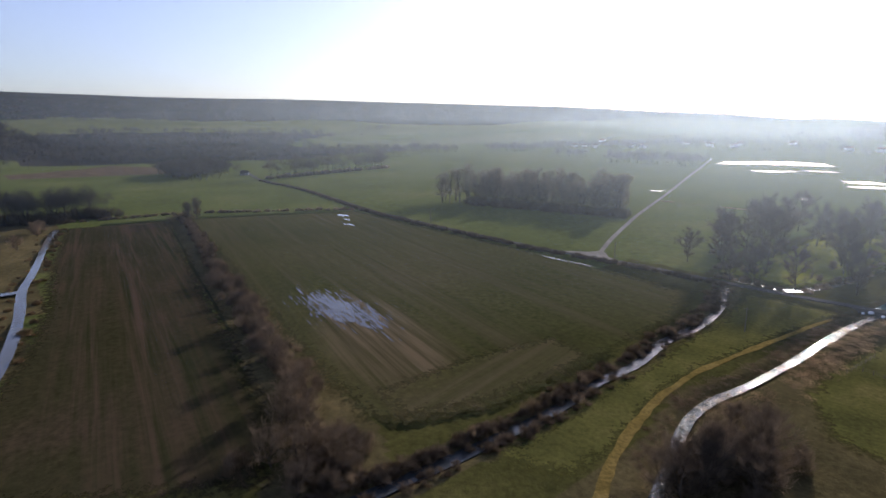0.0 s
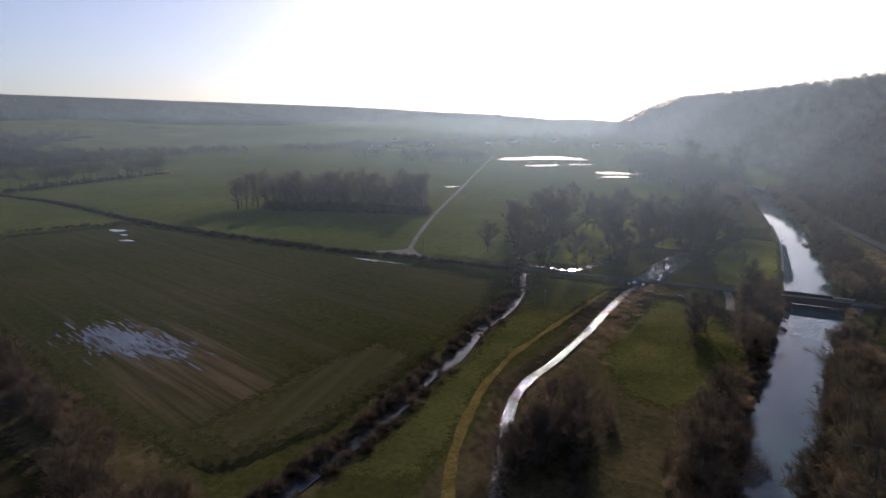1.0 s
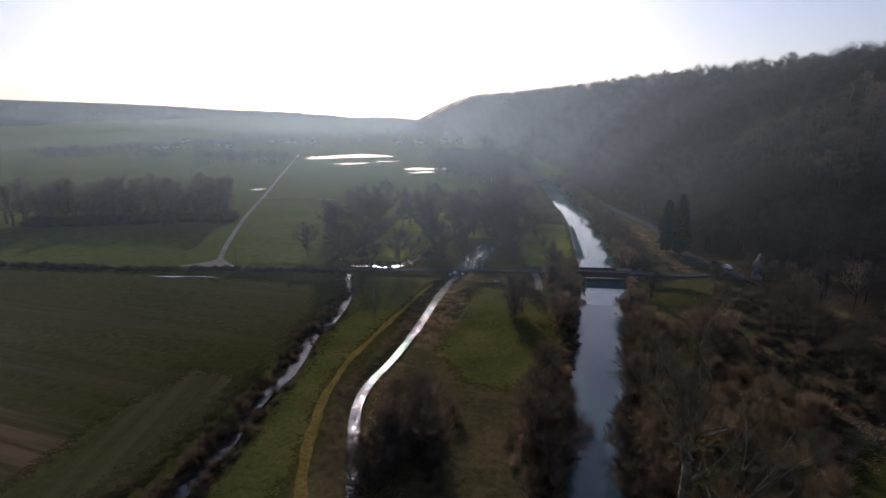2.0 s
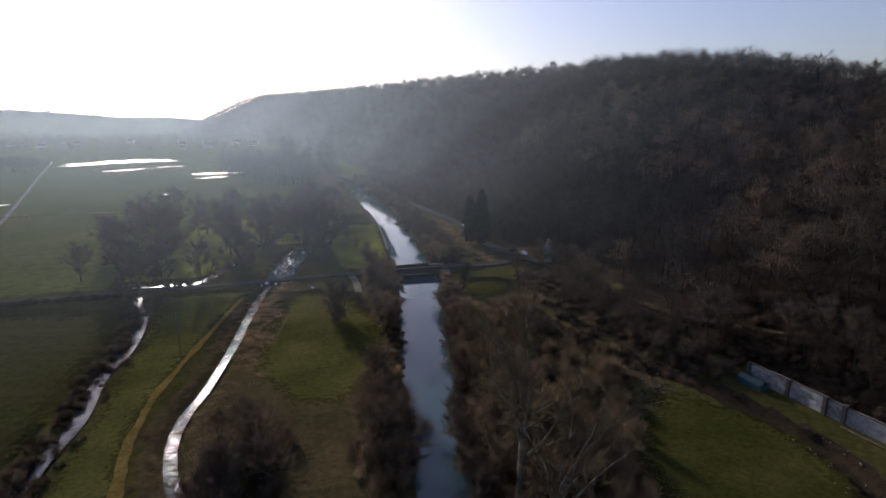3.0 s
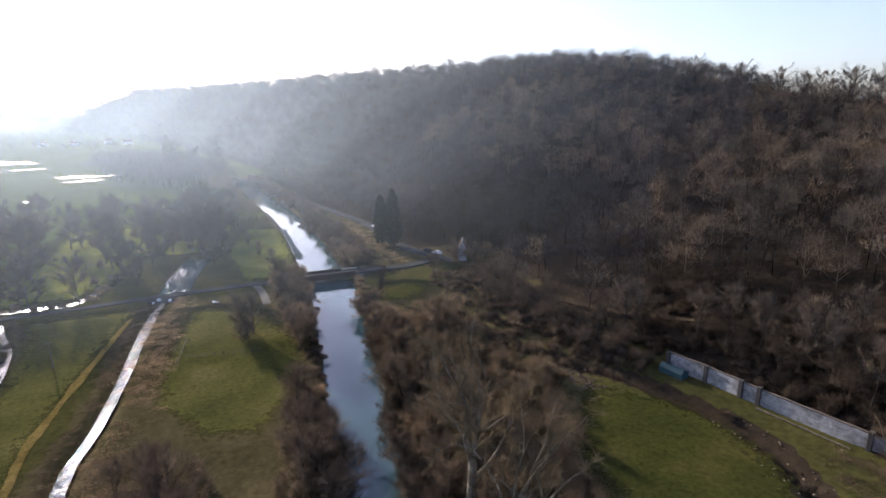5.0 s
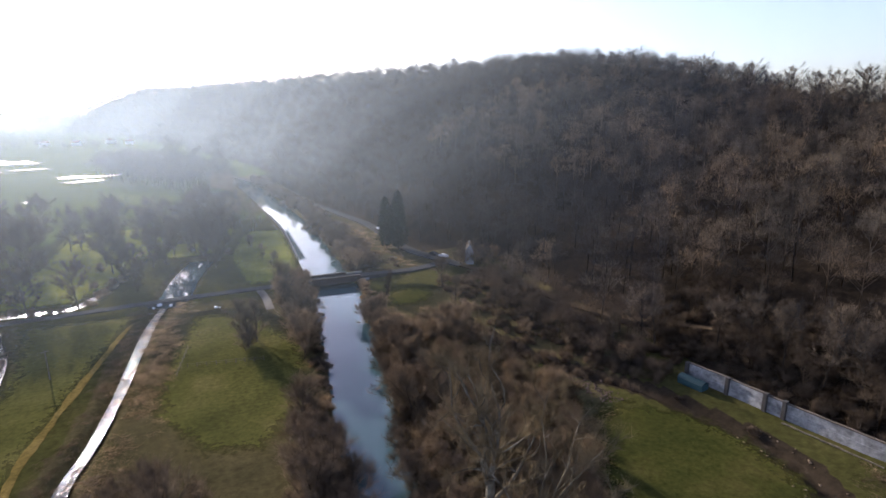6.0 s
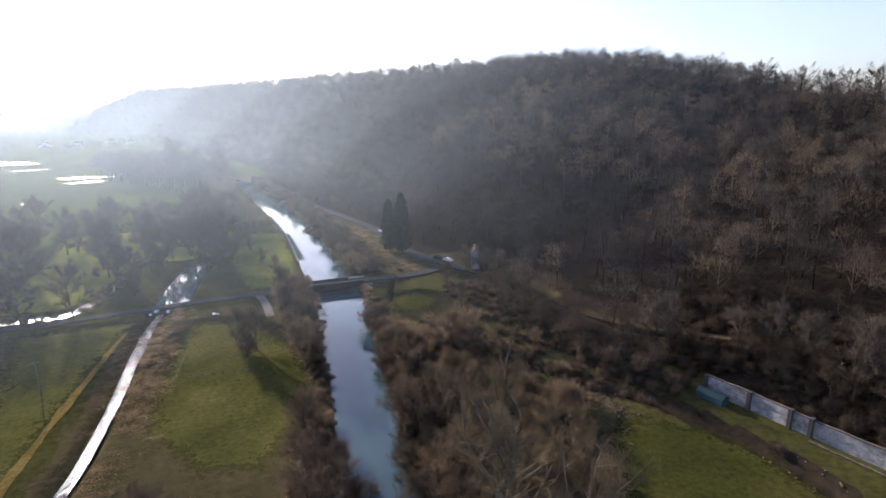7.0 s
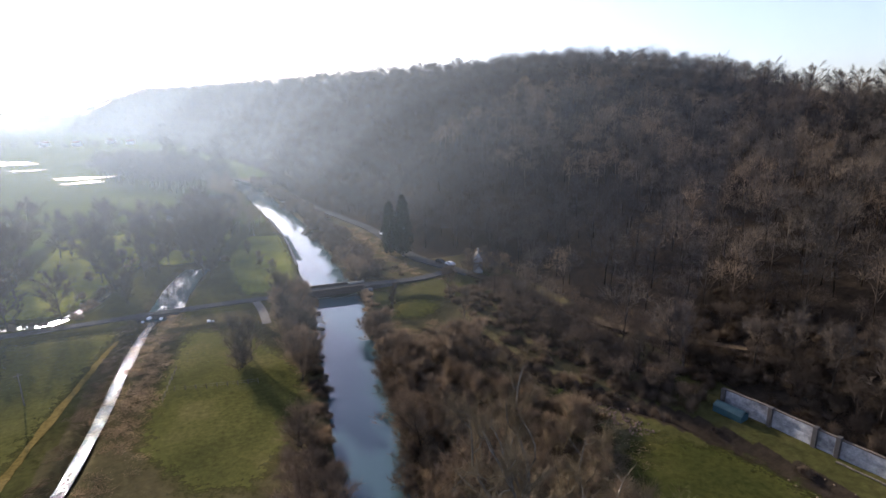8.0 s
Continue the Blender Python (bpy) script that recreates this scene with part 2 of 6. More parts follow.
M_STONE = earthy("pale_stone", (0.26, 0.24, 0.2), (0.36, 0.33, 0.28), (0.45, 0.42, 0.36), 0.4, 2.5, 0.02, 0.85)
M_CANAL = water("canal_water", 0.002, 0.8, 0.015, (0.045, 0.085, 0.088), 1.45)
M_RIVER = water("river_water", 0.22, 1.25, 0.05)
M_BROOK = water("brook_water", 0.02, 1.6, 0.13)
M_STREAM = water("stream_water", 0.05, 1.1, 0.12, (0.03, 0.034, 0.034))
M_FLOOD = water("flood_water", 0.01, 0.5, 0.08, (0.08, 0.08, 0.078))


# ---- building helpers ----
def rounded(v):
    """For each corner of a crown or shrub, the way out of its middle."""
    v = np.asarray(v, float)
    lo, hi = v.min(0), v.max(0)
    mid = (lo + hi) / 2
    mid[2] = lo[2] + 0.38 * (hi[2] - lo[2])
    way = (v - mid) / (hi - lo + 1e-6) + np.array((0, 0, 0.10))
    return way / (np.linalg.norm(way, axis=1)[:, None] + 1e-9)


def arrays_mesh(name, verts, faces, mat, puff=None):
    """A mesh from an array of corners and an array of triangles (or four-sided faces)."""
    verts, faces = np.asarray(verts, np.float32), np.asarray(faces, np.int32)
    k = faces.shape[1]
    me = bpy.data.meshes.new(name)
    me.vertices.add(len(verts))
    me.vertices.foreach_set("co", verts.ravel())
    me.loops.add(faces.size)
    me.loops.foreach_set("vertex_index", faces.ravel())
    me.polygons.add(len(faces))
    me.polygons.foreach_set("loop_start", np.arange(0, faces.size, k, dtype=np.int32))
    me.polygons.foreach_set("loop_total", np.full(len(faces), k, np.int32))
    for m in mat if isinstance(mat, (list, tuple)) else [mat]:
        me.materials.append(m)
    me.polygons.foreach_set("use_smooth", np.zeros(len(faces), bool))
    me.update(calc_edges=True)
    me.validate()
    if puff is not None:
        me.attributes.new("puff", "FLOAT_VECTOR", "POINT").data.foreach_set("vector", np.asarray(puff, np.float32).ravel())
    return me


def bm_mesh(name, bm, mat):
    me = bpy.data.meshes.new(name)
    bm.to_mesh(me)
    bm.free()
    me.materials.append(mat)
    return me


def part(name, data, mat=None, parent=None, label=""):
    """Links a bmesh or a mesh as one object under a thing or a part."""
    if isinstance(data, bmesh.types.BMesh):
        data = bm_mesh(name, data, mat)
    ob = new(name, data)
    ob.parent = parent
    return tagged(ob, label) if label else ob


def box(bm, x0, x1, y0, y1, z0, z1, bevel=0.0):
    r = bmesh.ops.create_cube(bm, size=1)
    bmesh.ops.scale(bm, vec=(x1 - x0, y1 - y0, z1 - z0), verts=r["verts"])
    bmesh.ops.translate(bm, vec=((x0 + x1) / 2, (y0 + y1) / 2, (z0 + z1) / 2), verts=r["verts"])
    if bevel:
        edges = list({e for v in r["verts"] for e in v.link_edges})
        bmesh.ops.bevel(bm, geom=edges, offset=bevel, segments=1, affect="EDGES")
    return bm


def smooth_line(pts, step=3.0):
    """Catmull-Rom through the points, evenly resampled; two or three coordinates."""
    p = np.asarray(pts, float)
    p = np.vstack([2 * p[0] - p[1], p, 2 * p[-1] - p[-2]])
    out = []
    for i in range(1, len(p) - 2):
        n = max(2, int(np.linalg.norm(p[i + 1] - p[i]) / step))
        for t in np.arange(n) / n:
            out.append(0.5 * (2 * p[i] + (p[i + 1] - p[i - 1]) * t + (2 * p[i - 1] - 5 * p[i] + 4 * p[i + 1] - p[i + 2]) * t ** 2
                              + (3 * p[i] - p[i - 1] - 3 * p[i + 1] + p[i + 2]) * t ** 3))
    out.append(p[-2])
    return np.array(out)


def line_distance(x, y, line):
    """Distance of many places from a polyline."""
    best = np.full(x.shape, 1e9)
    for (ax, ay), (bx, by) in zip(line[:-1, :2], line[1:, :2]):
        dx, dy = bx - ax, by - ay
        t = np.clip(((x - ax) * dx + (y - ay) * dy) / (dx * dx + dy * dy + 1e-9), 0, 1)
        best = np.minimum(best, np.hypot(x - ax - t * dx, y - ay - t * dy))
    return best


def step01(a, b, x):
    t = np.clip((x - a) / (b - a), 0, 1)
    return t * t * (3 - 2 * t)


# ---- the plan ----
CANAL = smooth_line([(-3, 40), (2.6, 98), (6.4, 125), (9.2, 143), (10.8, 160), (14, 183), (15.2, 202), (15.5, 230), (16.5, 290), (14, 345), (10, 400), (3, 480), (-12, 560), (-60, 700), (-130, 900)], 8)
CANAL_W = 13.4
RIVER = smooth_line([(-22, 30), (-31, 55), (-37, 74), (-41.5, 88), (-44.6, 99), (-45, 110), (-43, 122), (-41.5, 140), (-40.5, 160), (-39, 182), (-37, 196)], 4)
RIVER_W = 1.7
POND = smooth_line([(-37, 196), (-34.5, 205), (-33, 220), (-30, 238), (-27, 250)], 5)
POND_W = 8.5
STREAM = smooth_line([(-68, 10), (-65.5, 38), (-64, 60), (-63.3, 80), (-65, 98), (-64.5, 112), (-67.3, 130), (-67, 150), (-69.5, 168), (-74.5, 182), (-78, 192)], 4)
STREAM_W = 1.5
BROOK = smooth_line([(-86, 204.5), (-75, 204.4), (-68, 203.8), (-62.5, 205.2), (-58, 214), (-54.6, 227), (-50.3, 256), (-46.5, 288), (-44, 335)], 4)
BROOK_W = 2.4
DITCH = smooth_line([(-120, -16), (-150, -6), (-175, -1.5), (-204, 2), (-234, 4), (-268, 9.6), (-341, 20.1), (-372, 26)], 8)
DITCH_B = smooth_line([(-236, 3), (-238, -12), (-243, -40)], 6)
DITCH_W = 2.2
GULLY = smooth_line([(40, 152), (42.5, 139), (47.5, 119.5), (54, 107), (59.5, 99), (62.5, 89), (65, 78), (65, 68), (62, 61), (59.5, 54), (60, 40)], 3)
GULLY_W = 1.6

HEDGE = smooth_line([(-372, 92), (-296, 80), (-219, 65), (-170, 58), (-138, 52), (-108, 46), (-91, 43), (-78, 40), (-72, 33)], 4)

BASE_Y = [-400, 60, 120, 160, 200, 250, 300, 400, 500, 700, 1000, 1220, 1600, 1920, 2400, 3000, 5200]
BASE_X = [78, 78, 78, 77, 78, 60, 56, 46, 36, 5, -65, -130, -270, -420, -600, -900, -1800]
CREST_Y = [-400, 0, 100, 190, 245, 290, 330, 400, 750, 1200, 1900, 2400, 3000, 5200]
CREST_Z = [42, 46, 53, 61, 68, 80, 92, 102, 114, 125, 138, 58, 24, 10]


def height(x, y):
    """The lie of the land: a flat valley floor, a steep wooded side to the east and downs to the west."""
    x, y = np.asarray(x, float), np.asarray(y, float)
    d = x - np.interp(y, BASE_Y, BASE_X)
    z = np.interp(y, CREST_Y, CREST_Z) * np.minimum(1 - np.exp(-np.maximum(d, 0) / 105.0), 0.86 - 0.001 * np.maximum(d - 215, 0))
    w = -x - 1050 + 0.25 * y
    z = z + 55 * step01(0, 900, w) * (1 - 0.85 * step01(3600, 4700, y)) + (142 + 14 * step01(300, -500, y)) * step01(750, 1900, w - 50 * np.sin(y / 700.0)) * (0.96 + 0.04 * np.sin(x / 260.0 + y / 310.0)) * (1 - 0.14 * np.exp(-((y - 1650) / 480.0) ** 2)) * (1.04 - 0.46 * step01(1500, 3600, y) - 0.55 * step01(3600, 4700, y))
    z = z + 64 * np.exp(-((x + 1190) / 120.0) ** 2 - ((y + 15) / 85.0) ** 2)
    near = np.where((x > -420) & (x < 100) & (y > -60) & (y < 950))
    nx, ny = x[near], y[near]
    cut = np.zeros(nx.shape)
    for line, width, deep, bank in ((CANAL, CANAL_W, 2.2, 1.6), (RIVER, RIVER_W, 1.7, 2.2), (POND, POND_W, 1.7, 1.8), (STREAM, STREAM_W, 1.5, 1.8),
                                    (BROOK, BROOK_W, 1.2, 1.5), (DITCH, DITCH_W, 1.2, 1.6), (DITCH_B, DITCH_W + 2, 1.2, 1.6), (GULLY, GULLY_W, 1.3, 1.7)):
        dist = line_distance(nx, ny, line)
        if line is CANAL:
            dist = dist + np.interp(ny, [60, 80, 100, 125, 150], [3.2, 2.8, 1.7, 1.0, 0.0])
        cut = np.maximum(cut, deep * (1 - step01(width / 2 - 0.3, width / 2 + bank, dist)))
    z[near] = z[near] - cut
    return z


def height1(x, y):
    return float(height(np.array([x]), np.array([y]))[0])


# ---- ground ----
def spaced(stops):
    out = []
    for a, b, s in stops:
        out.extend(np.arange(a, b, s))
    return np.array(out + [stops[-1][1]])


gx = spaced([(-4800, -2500, 115), (-2500, -420, 40), (-420, -110, 5), (-110, 98, 1.4), (98, 300, 7), (300, 900, 40), (900, 3000, 150)])
gy = spaced([(-2400, -720, 120), (-720, -120, 40), (-120, 20, 7), (20, 260, 1.5), (260, 560, 5), (560, 1000, 14), (1000, 2400, 50), (2400, 4900, 125)])
X, Y = np.meshgrid(gx, gy)
Z = height(X, Y)
verts = np.stack([X.ravel(), Y.ravel(), Z.ravel()], 1)
nx_, ny_ = len(gx), len(gy)
idx = np.arange(nx_ * ny_).reshape(ny_, nx_)
quads = np.stack([idx[:-1, :-1], idx[:-1, 1:], idx[1:, 1:], idx[1:, :-1]], -1).reshape(-1, 4)
ground_mesh = arrays_mesh("ground", verts, quads, M_GROUND)
fx, fy = verts[:, 0], verts[:, 1]
zone = np.zeros(len(verts), np.int32)
zone[(fx < -120) | (fy > 330)] = 3
east = fx - np.interp(fy, BASE_Y, BASE_X)
zone[east > 1] = 1
west = -fx - 1050 + 0.25 * fy
zone[(west > 520 + 90 * np.sin(fy / 210.0)) | ((west > 230) & (fy > -0.5 * fx))] = 5
zone[(west > 430 + 60 * np.sin(fy / 170.0)) & (west < 540 + 80 * np.sin(fy / 260.0 + 2)) & (fy > 700)] = 3
zone[(west > -20) & (west < 560 + 90 * np.sin(fy / 210.0)) & (fy < -0.5 * fx + 60 * np.sin(west / 70.0))] = 4
zone[west > 1020 + 110 * np.sin(fy / 330.0) + 60 * np.sin(fy / 130.0)] = 4
banks = (np.abs(line_distance(fx, fy, STREAM)) < 4.5) | (line_distance(fx, fy, RIVER) < 5.0) | (line_distance(fx, fy, CANAL) < CANAL_W / 2 + 3.5)
banks |= (line_distance(fx, fy, GULLY) < 2.6) | (line_distance(fx, fy, DITCH) < 4) | (line_distance(fx, fy, POND) < POND_W / 2 + 2)
zone[banks & (east < 1)] = 2
zone[(line_distance(fx, fy, HEDGE) < 9) & (fx < -70)] = 2
zone[(fx < -110) & (fx > -420) & (fy > -120) & (fy < np.interp(fx, DITCH[::-1, 0], DITCH[::-1, 1]) + 3)] = 2
zone[line_distance(fx, fy, GULLY) < 3.2] = 1
zone[(fy > 204) & (fy < 560) & (fx > np.interp(fy, CANAL[:, 1], CANAL[:, 0])) & (east < 1)] = 2
zone[(fy > 225) & (fy < 560) & (fx > np.interp(fy, [205, 234, 284, 328, 401, 496], [64, 55, 54, 46, 31, 14]))] = 1
thicket = (fx > 10) & (fx < np.interp(fy, [40, 80, 95, 120], [27, 34, 46, 78])) & (fy > 30) & (fy < 178)
zone[thicket & (zone == 0)] = 2
zone[(fx > -46) & (fx < 6) & (fy > 40) & (fy < 194) & (zone == 0)] = 2
for k in range(1, 6):
    ground_mesh.attributes.new("cover_%d" % k, "FLOAT", "POINT").data.foreach_set("value", (zone == k).astype(np.float32))
ground_mesh.polygons.foreach_set("use_smooth", np.ones(len(quads), bool))
ground = tagged(new("ground", ground_mesh), "winter valley floor and hillside of grass, banks and leaf litter", "ground", kind="structure")


def ribbon(name, line, width, mat, label, category, lift=0.12, thick=0.25, kind="structure", ragged=0.0, flat=None, seed=1):
    """A strip along a line that follows the land (or lies flat, for water), with edges that go down."""
    p = np.asarray(line, float)
    t = np.gradient(p[:, :2], axis=0)
    t /= np.linalg.norm(t, axis=1)[:, None] + 1e-9
    side = np.stack([-t[:, 1], t[:, 0]], 1)
    w = np.broadcast_to(np.asarray(width, float), (len(p),)) / 2
    wl_, wr_ = (w + ragged * np.array([1.5 * noise.noise((i * 0.11, k, seed)) + 0.8 * noise.noise((i * 0.5, k, seed)) for i in range(len(p))]) for k in (1.3, 7.7))
    cols = []
    for off, drop in ((wl_, thick), (wl_, 0), (0 * w, 0), (-wr_, 0), (-wr_, thick)):
        q = p[:, :2] + side * off[:, None]
        if flat is not None:
            z = np.full(len(p), flat)
        elif p.shape[1] == 3:
            z = p[:, 2] + lift
        else:
            z = np.maximum(height(p[:, 0], p[:, 1]), height(q[:, 0], q[:, 1])) + lift
        cols.append(np.column_stack([q, z - drop]))
    v = np.stack(cols, 1).reshape(-1, 3)
    f = []
    for i in range(len(p) - 1):
        for k in range(4):
            a = i * 5 + k
            f.append((a + 5, a + 6, a + 1, a))
    ob = new(name, arrays_mesh(name, v, f, mat))
    return tagged(ob, label, category, kind=kind)


def soft_patch(name, corners, z, mat, label, category):
    """A level sward as a fine grid; each corner knows how far inside the outline it lies."""
    c = np.array(list(corners) + [corners[0]], float)
    lo, hi = c.min(0) - 5, c.max(0) + 5
    s = max(1.0, math.sqrt((hi[0] - lo[0]) * (hi[1] - lo[1]) / 9000))
    blend = 4.0 * s ** 0.5
    xs, ys = np.arange(lo[0], hi[0], s), np.arange(lo[1], hi[1], s)
    px, py = np.meshgrid(xs, ys)
    inside = np.zeros(px.shape, bool)
    for (ax, ay), (bx, by) in zip(c[:-1], c[1:]):
        if ay != by:
            inside ^= ((ay > py) != (by > py)) & (px < (bx - ax) * (py - ay) / (by - ay) + ax)
    reach_in = line_distance(px, py, c) * np.where(inside, 1, -1) / blend
    k = np.arange(px.size).reshape(px.shape)
    q = np.stack([k[:-1, :-1], k[:-1, 1:], k[1:, 1:], k[1:, :-1]], -1).reshape(-1, 4)
    q = q[(reach_in.ravel()[q] > -1.2).any(1)]
    used, f = np.unique(q, return_inverse=True)
    f = f.reshape(-1, 4)
    v = np.column_stack([px.ravel()[used], py.ravel()[used], np.full(len(used), z)])
    me = arrays_mesh(name, v, f, mat)
    uv = np.column_stack([reach_in.ravel()[used] * 0.33 + 0.12, np.zeros(len(used))])
    me.uv_layers.new(name="margin").data.foreach_set("uv", uv[f.ravel()].astype(np.float32).ravel())
    return tagged(new(name, me), label, category, kind="structure")


def patch(name, corners, z, mat, label, category, wobble=0.0, seed=0, step=4.0, kind="structure"):
    """A level piece of land or water with an uneven outline."""
    if mat.name in SOFT:
        return soft_patch(name, corners, z, mat, label, category)
    c = np.array(list(corners) + [corners[0]], float)
    out = []
    for a, b in zip(c[:-1], c[1:]):
        n = max(1, int(np.linalg.norm(b - a) / step))
        side = np.array((a[1] - b[1], b[0] - a[0])) / (np.linalg.norm(b - a) + 1e-9)
        for k in range(n):
            q = a + (b - a) * k / n
            w = 1.6 * noise.noise((q[0] * 0.12, q[1] * 0.12, seed)) + 0.7 * noise.noise((q[0] * 0.6, q[1] * 0.6, seed)) + 0.4 * noise.noise((q[0] * 2.1, q[1] * 2.1, seed))
            out.append(q + side * wobble * w)
    bm = bmesh.new()
    vs = [bm.verts.new((q[0], q[1], z)) for q in out]
    face = bm.faces.new(vs)
    if face.normal.z < 0 or face.calc_center_median() is None:
        face.normal_flip()
    face.normal_update()
    if face.normal.z < 0:
        face.normal_flip()
    bmesh.ops.triangulate(bm, faces=[face])
    return tagged(part(name, bm, mat), label, category, kind=kind)


# ---- water ----
ribbon("water", CANAL, CANAL_W + 1.4, M_CANAL, "still canal water mirroring the sky", "canal", flat=-0.9, thick=0.5)
ribbon("water", RIVER, RIVER_W + 0.5, M_RIVER, "narrow rippled river glittering in the sun", "river", flat=-0.85, thick=0.4, ragged=0.3)
ribbon("water", POND, POND_W + 1.0, M_CANAL, "broad still river reach among bare trees", "river", flat=-0.85, thick=0.4)
ribbon("water", STREAM, STREAM_W + 1.2, M_STREAM, "small stream between scrubby banks", "stream", flat=-0.4, thick=0.3, ragged=0.3)
ribbon("water", BROOK, BROOK_W + 0.7, M_BROOK, "sunlit brook beside the road", "stream", flat=-0.5, thick=0.3, ragged=0.3)
ribbon("water", DITCH, DITCH_W + 0.6, M_FLOOD, "water-filled field ditch", "ditch", flat=0.065, thick=0.3, ragged=0.3)
ribbon("water", DITCH_B, DITCH_W + 2.0, M_FLOOD, "water-filled side ditch", "ditch", flat=0.06, thick=0.3, ragged=0.3)

# ---- fields ----
patch("field", [(-362, 92), (-318, 188), (-233, 186), (-150, 183), (-84, 177), (-74, 150), (-71, 106), (-70, 76), (-78, 55), (-85, 50), (-138, 57), (-167, 62), (-230, 72)], 0.05, M_CROP, "green winter crop with brown tractor rows", "field", 0.7, 1, 1.2)
patch("field", [(-372, 30), (-364, 82), (-235, 60), (-142, 45), (-96, 36), (-78, 27), (-104, -16), (-132, -9), (-175, 2.5), (-202, 7), (-268, 15), (-340, 25)], 0.05, M_STUBBLE, "brown tilled strip with green wheel tracks", "field", 0.7, 2, 1.2)
patch("field", [(-395, 100), (-330, 190), (-455, 216), (-600, 205), (-720, 150), (-600, 70), (-480, 52)], 0.06, M_FARFIELD, "green pasture behind the hedge", "field", 1.5, 3, 4)
patch("field", [(-320, 205), (-143, 199), (-155, 232), (-185, 300), (-225, 405), (-330, 700), (-480, 640), (-600, 420), (-560, 240), (-450, 228)], 0.06, M_FARFIELD, "green pasture round the copse", "field", 1.5, 4, 4)
patch("field", [(-130, 203), (-92, 203), (-98, 260), (-90, 330), (-125, 420), (-200, 420), (-178, 320), (-150, 240)], 0.06, M_FARFIELD, "green pasture beside the gravel track", "field", 1.5, 5, 4)
patch("field", [(-60, 60), (-48, 66), (-47.5, 76), (-50.5, 92), (-53.5, 106), (-53, 122), (-51.2, 137), (-49.2, 152), (-47, 168), (-44.5, 182), (-43, 189), (-71, 190), (-67, 170), (-64, 150), (-64, 130), (-61.5, 112), (-62, 98), (-60.5, 80)], 0.04, M_LUSH, "grass meadow between stream and river", "meadow", 1.0, 6, 0.7)
patch("field", [(-28, 182), (-14, 178), (-2.5, 150), (-4, 132), (-8, 118), (-15, 108), (-24, 110), (-33, 125), (-34, 140), (-31, 160)], 0.04, M_LUSH, "sunlit green paddock between river and canal", "meadow", 1.5, 7, 0.6)
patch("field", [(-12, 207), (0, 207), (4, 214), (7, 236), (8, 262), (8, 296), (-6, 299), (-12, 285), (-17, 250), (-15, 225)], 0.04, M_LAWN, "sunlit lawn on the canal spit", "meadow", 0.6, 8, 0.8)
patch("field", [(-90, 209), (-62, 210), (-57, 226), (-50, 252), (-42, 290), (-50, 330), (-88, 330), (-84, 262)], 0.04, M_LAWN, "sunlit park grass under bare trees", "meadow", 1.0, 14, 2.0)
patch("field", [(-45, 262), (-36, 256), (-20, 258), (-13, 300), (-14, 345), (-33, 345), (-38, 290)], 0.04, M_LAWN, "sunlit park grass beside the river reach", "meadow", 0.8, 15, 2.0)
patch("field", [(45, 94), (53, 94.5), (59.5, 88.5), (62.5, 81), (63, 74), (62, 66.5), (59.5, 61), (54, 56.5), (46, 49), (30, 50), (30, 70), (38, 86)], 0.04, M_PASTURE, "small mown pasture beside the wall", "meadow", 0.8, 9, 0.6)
patch("field", [(42.6, 98), (44.6, 97.4), (45.8, 105), (46.8, 115), (45.2, 116.5), (44.0, 107)], 0.05, M_LAWN, "narrow green grass strip beside the thicket", "meadow", 0.3, 16, 0.6)
patch("field", [(26, 168), (29, 180), (37, 182), (43, 176), (40, 170), (33, 166)], 0.04, M_PASTURE, "grassy clearing by the canal bridge", "meadow", 0.8, 17, 0.8)
patch("field", [(-93, 57.5), (-81, 56.5), (-74, 76), (-74, 108), (-88, 110), (-93, 84)], 0.058, M_HEADLAND, "headland with rows ploughed across the field end", "field", 0.9, 11, 1.0)
patch("field", [(-1010, 10), (-960, 150), (-790, 240), (-745, 165), (-790, 20)], 0.06, M_SOIL, "pale brown ploughed field", "field", 2.0, 12, 6)
PASTURE_DITCH = [(-208, 377), (-170, 378), (-138, 379), (-112, 380)]

# flood pools: thin sheets of water lying in the crop rows
def pool(cx, cy, length, width, turn, z=0.09, seed=0, label="shallow flood water lying in the field"):
    rng = np.random.default_rng(seed)
    ca, sa = math.cos(turn), math.sin(turn)
    pts = []
    ph = rng.uniform(0, 6.28, 4)
    for k in range(64):
        a = k / 64 * 2 * math.pi
        r = 1 + 0.2 * math.sin(2 * a + ph[0]) + 0.17 * math.sin(3 * a + ph[1]) + 0.15 * math.sin(7 * a + ph[2]) + 0.1 * math.sin(13 * a + ph[3]) + 0.07 * rng.normal()
        u, v = math.cos(a) * length / 2 * r, math.sin(a) * width / 2 * r
        pts.append((cx + u * ca - v * sa, cy + u * sa + v * ca))
    return patch("pool", pts, z, M_FLOOD, label, "puddle", min(2.5, width * 0.05), seed, 2.0)


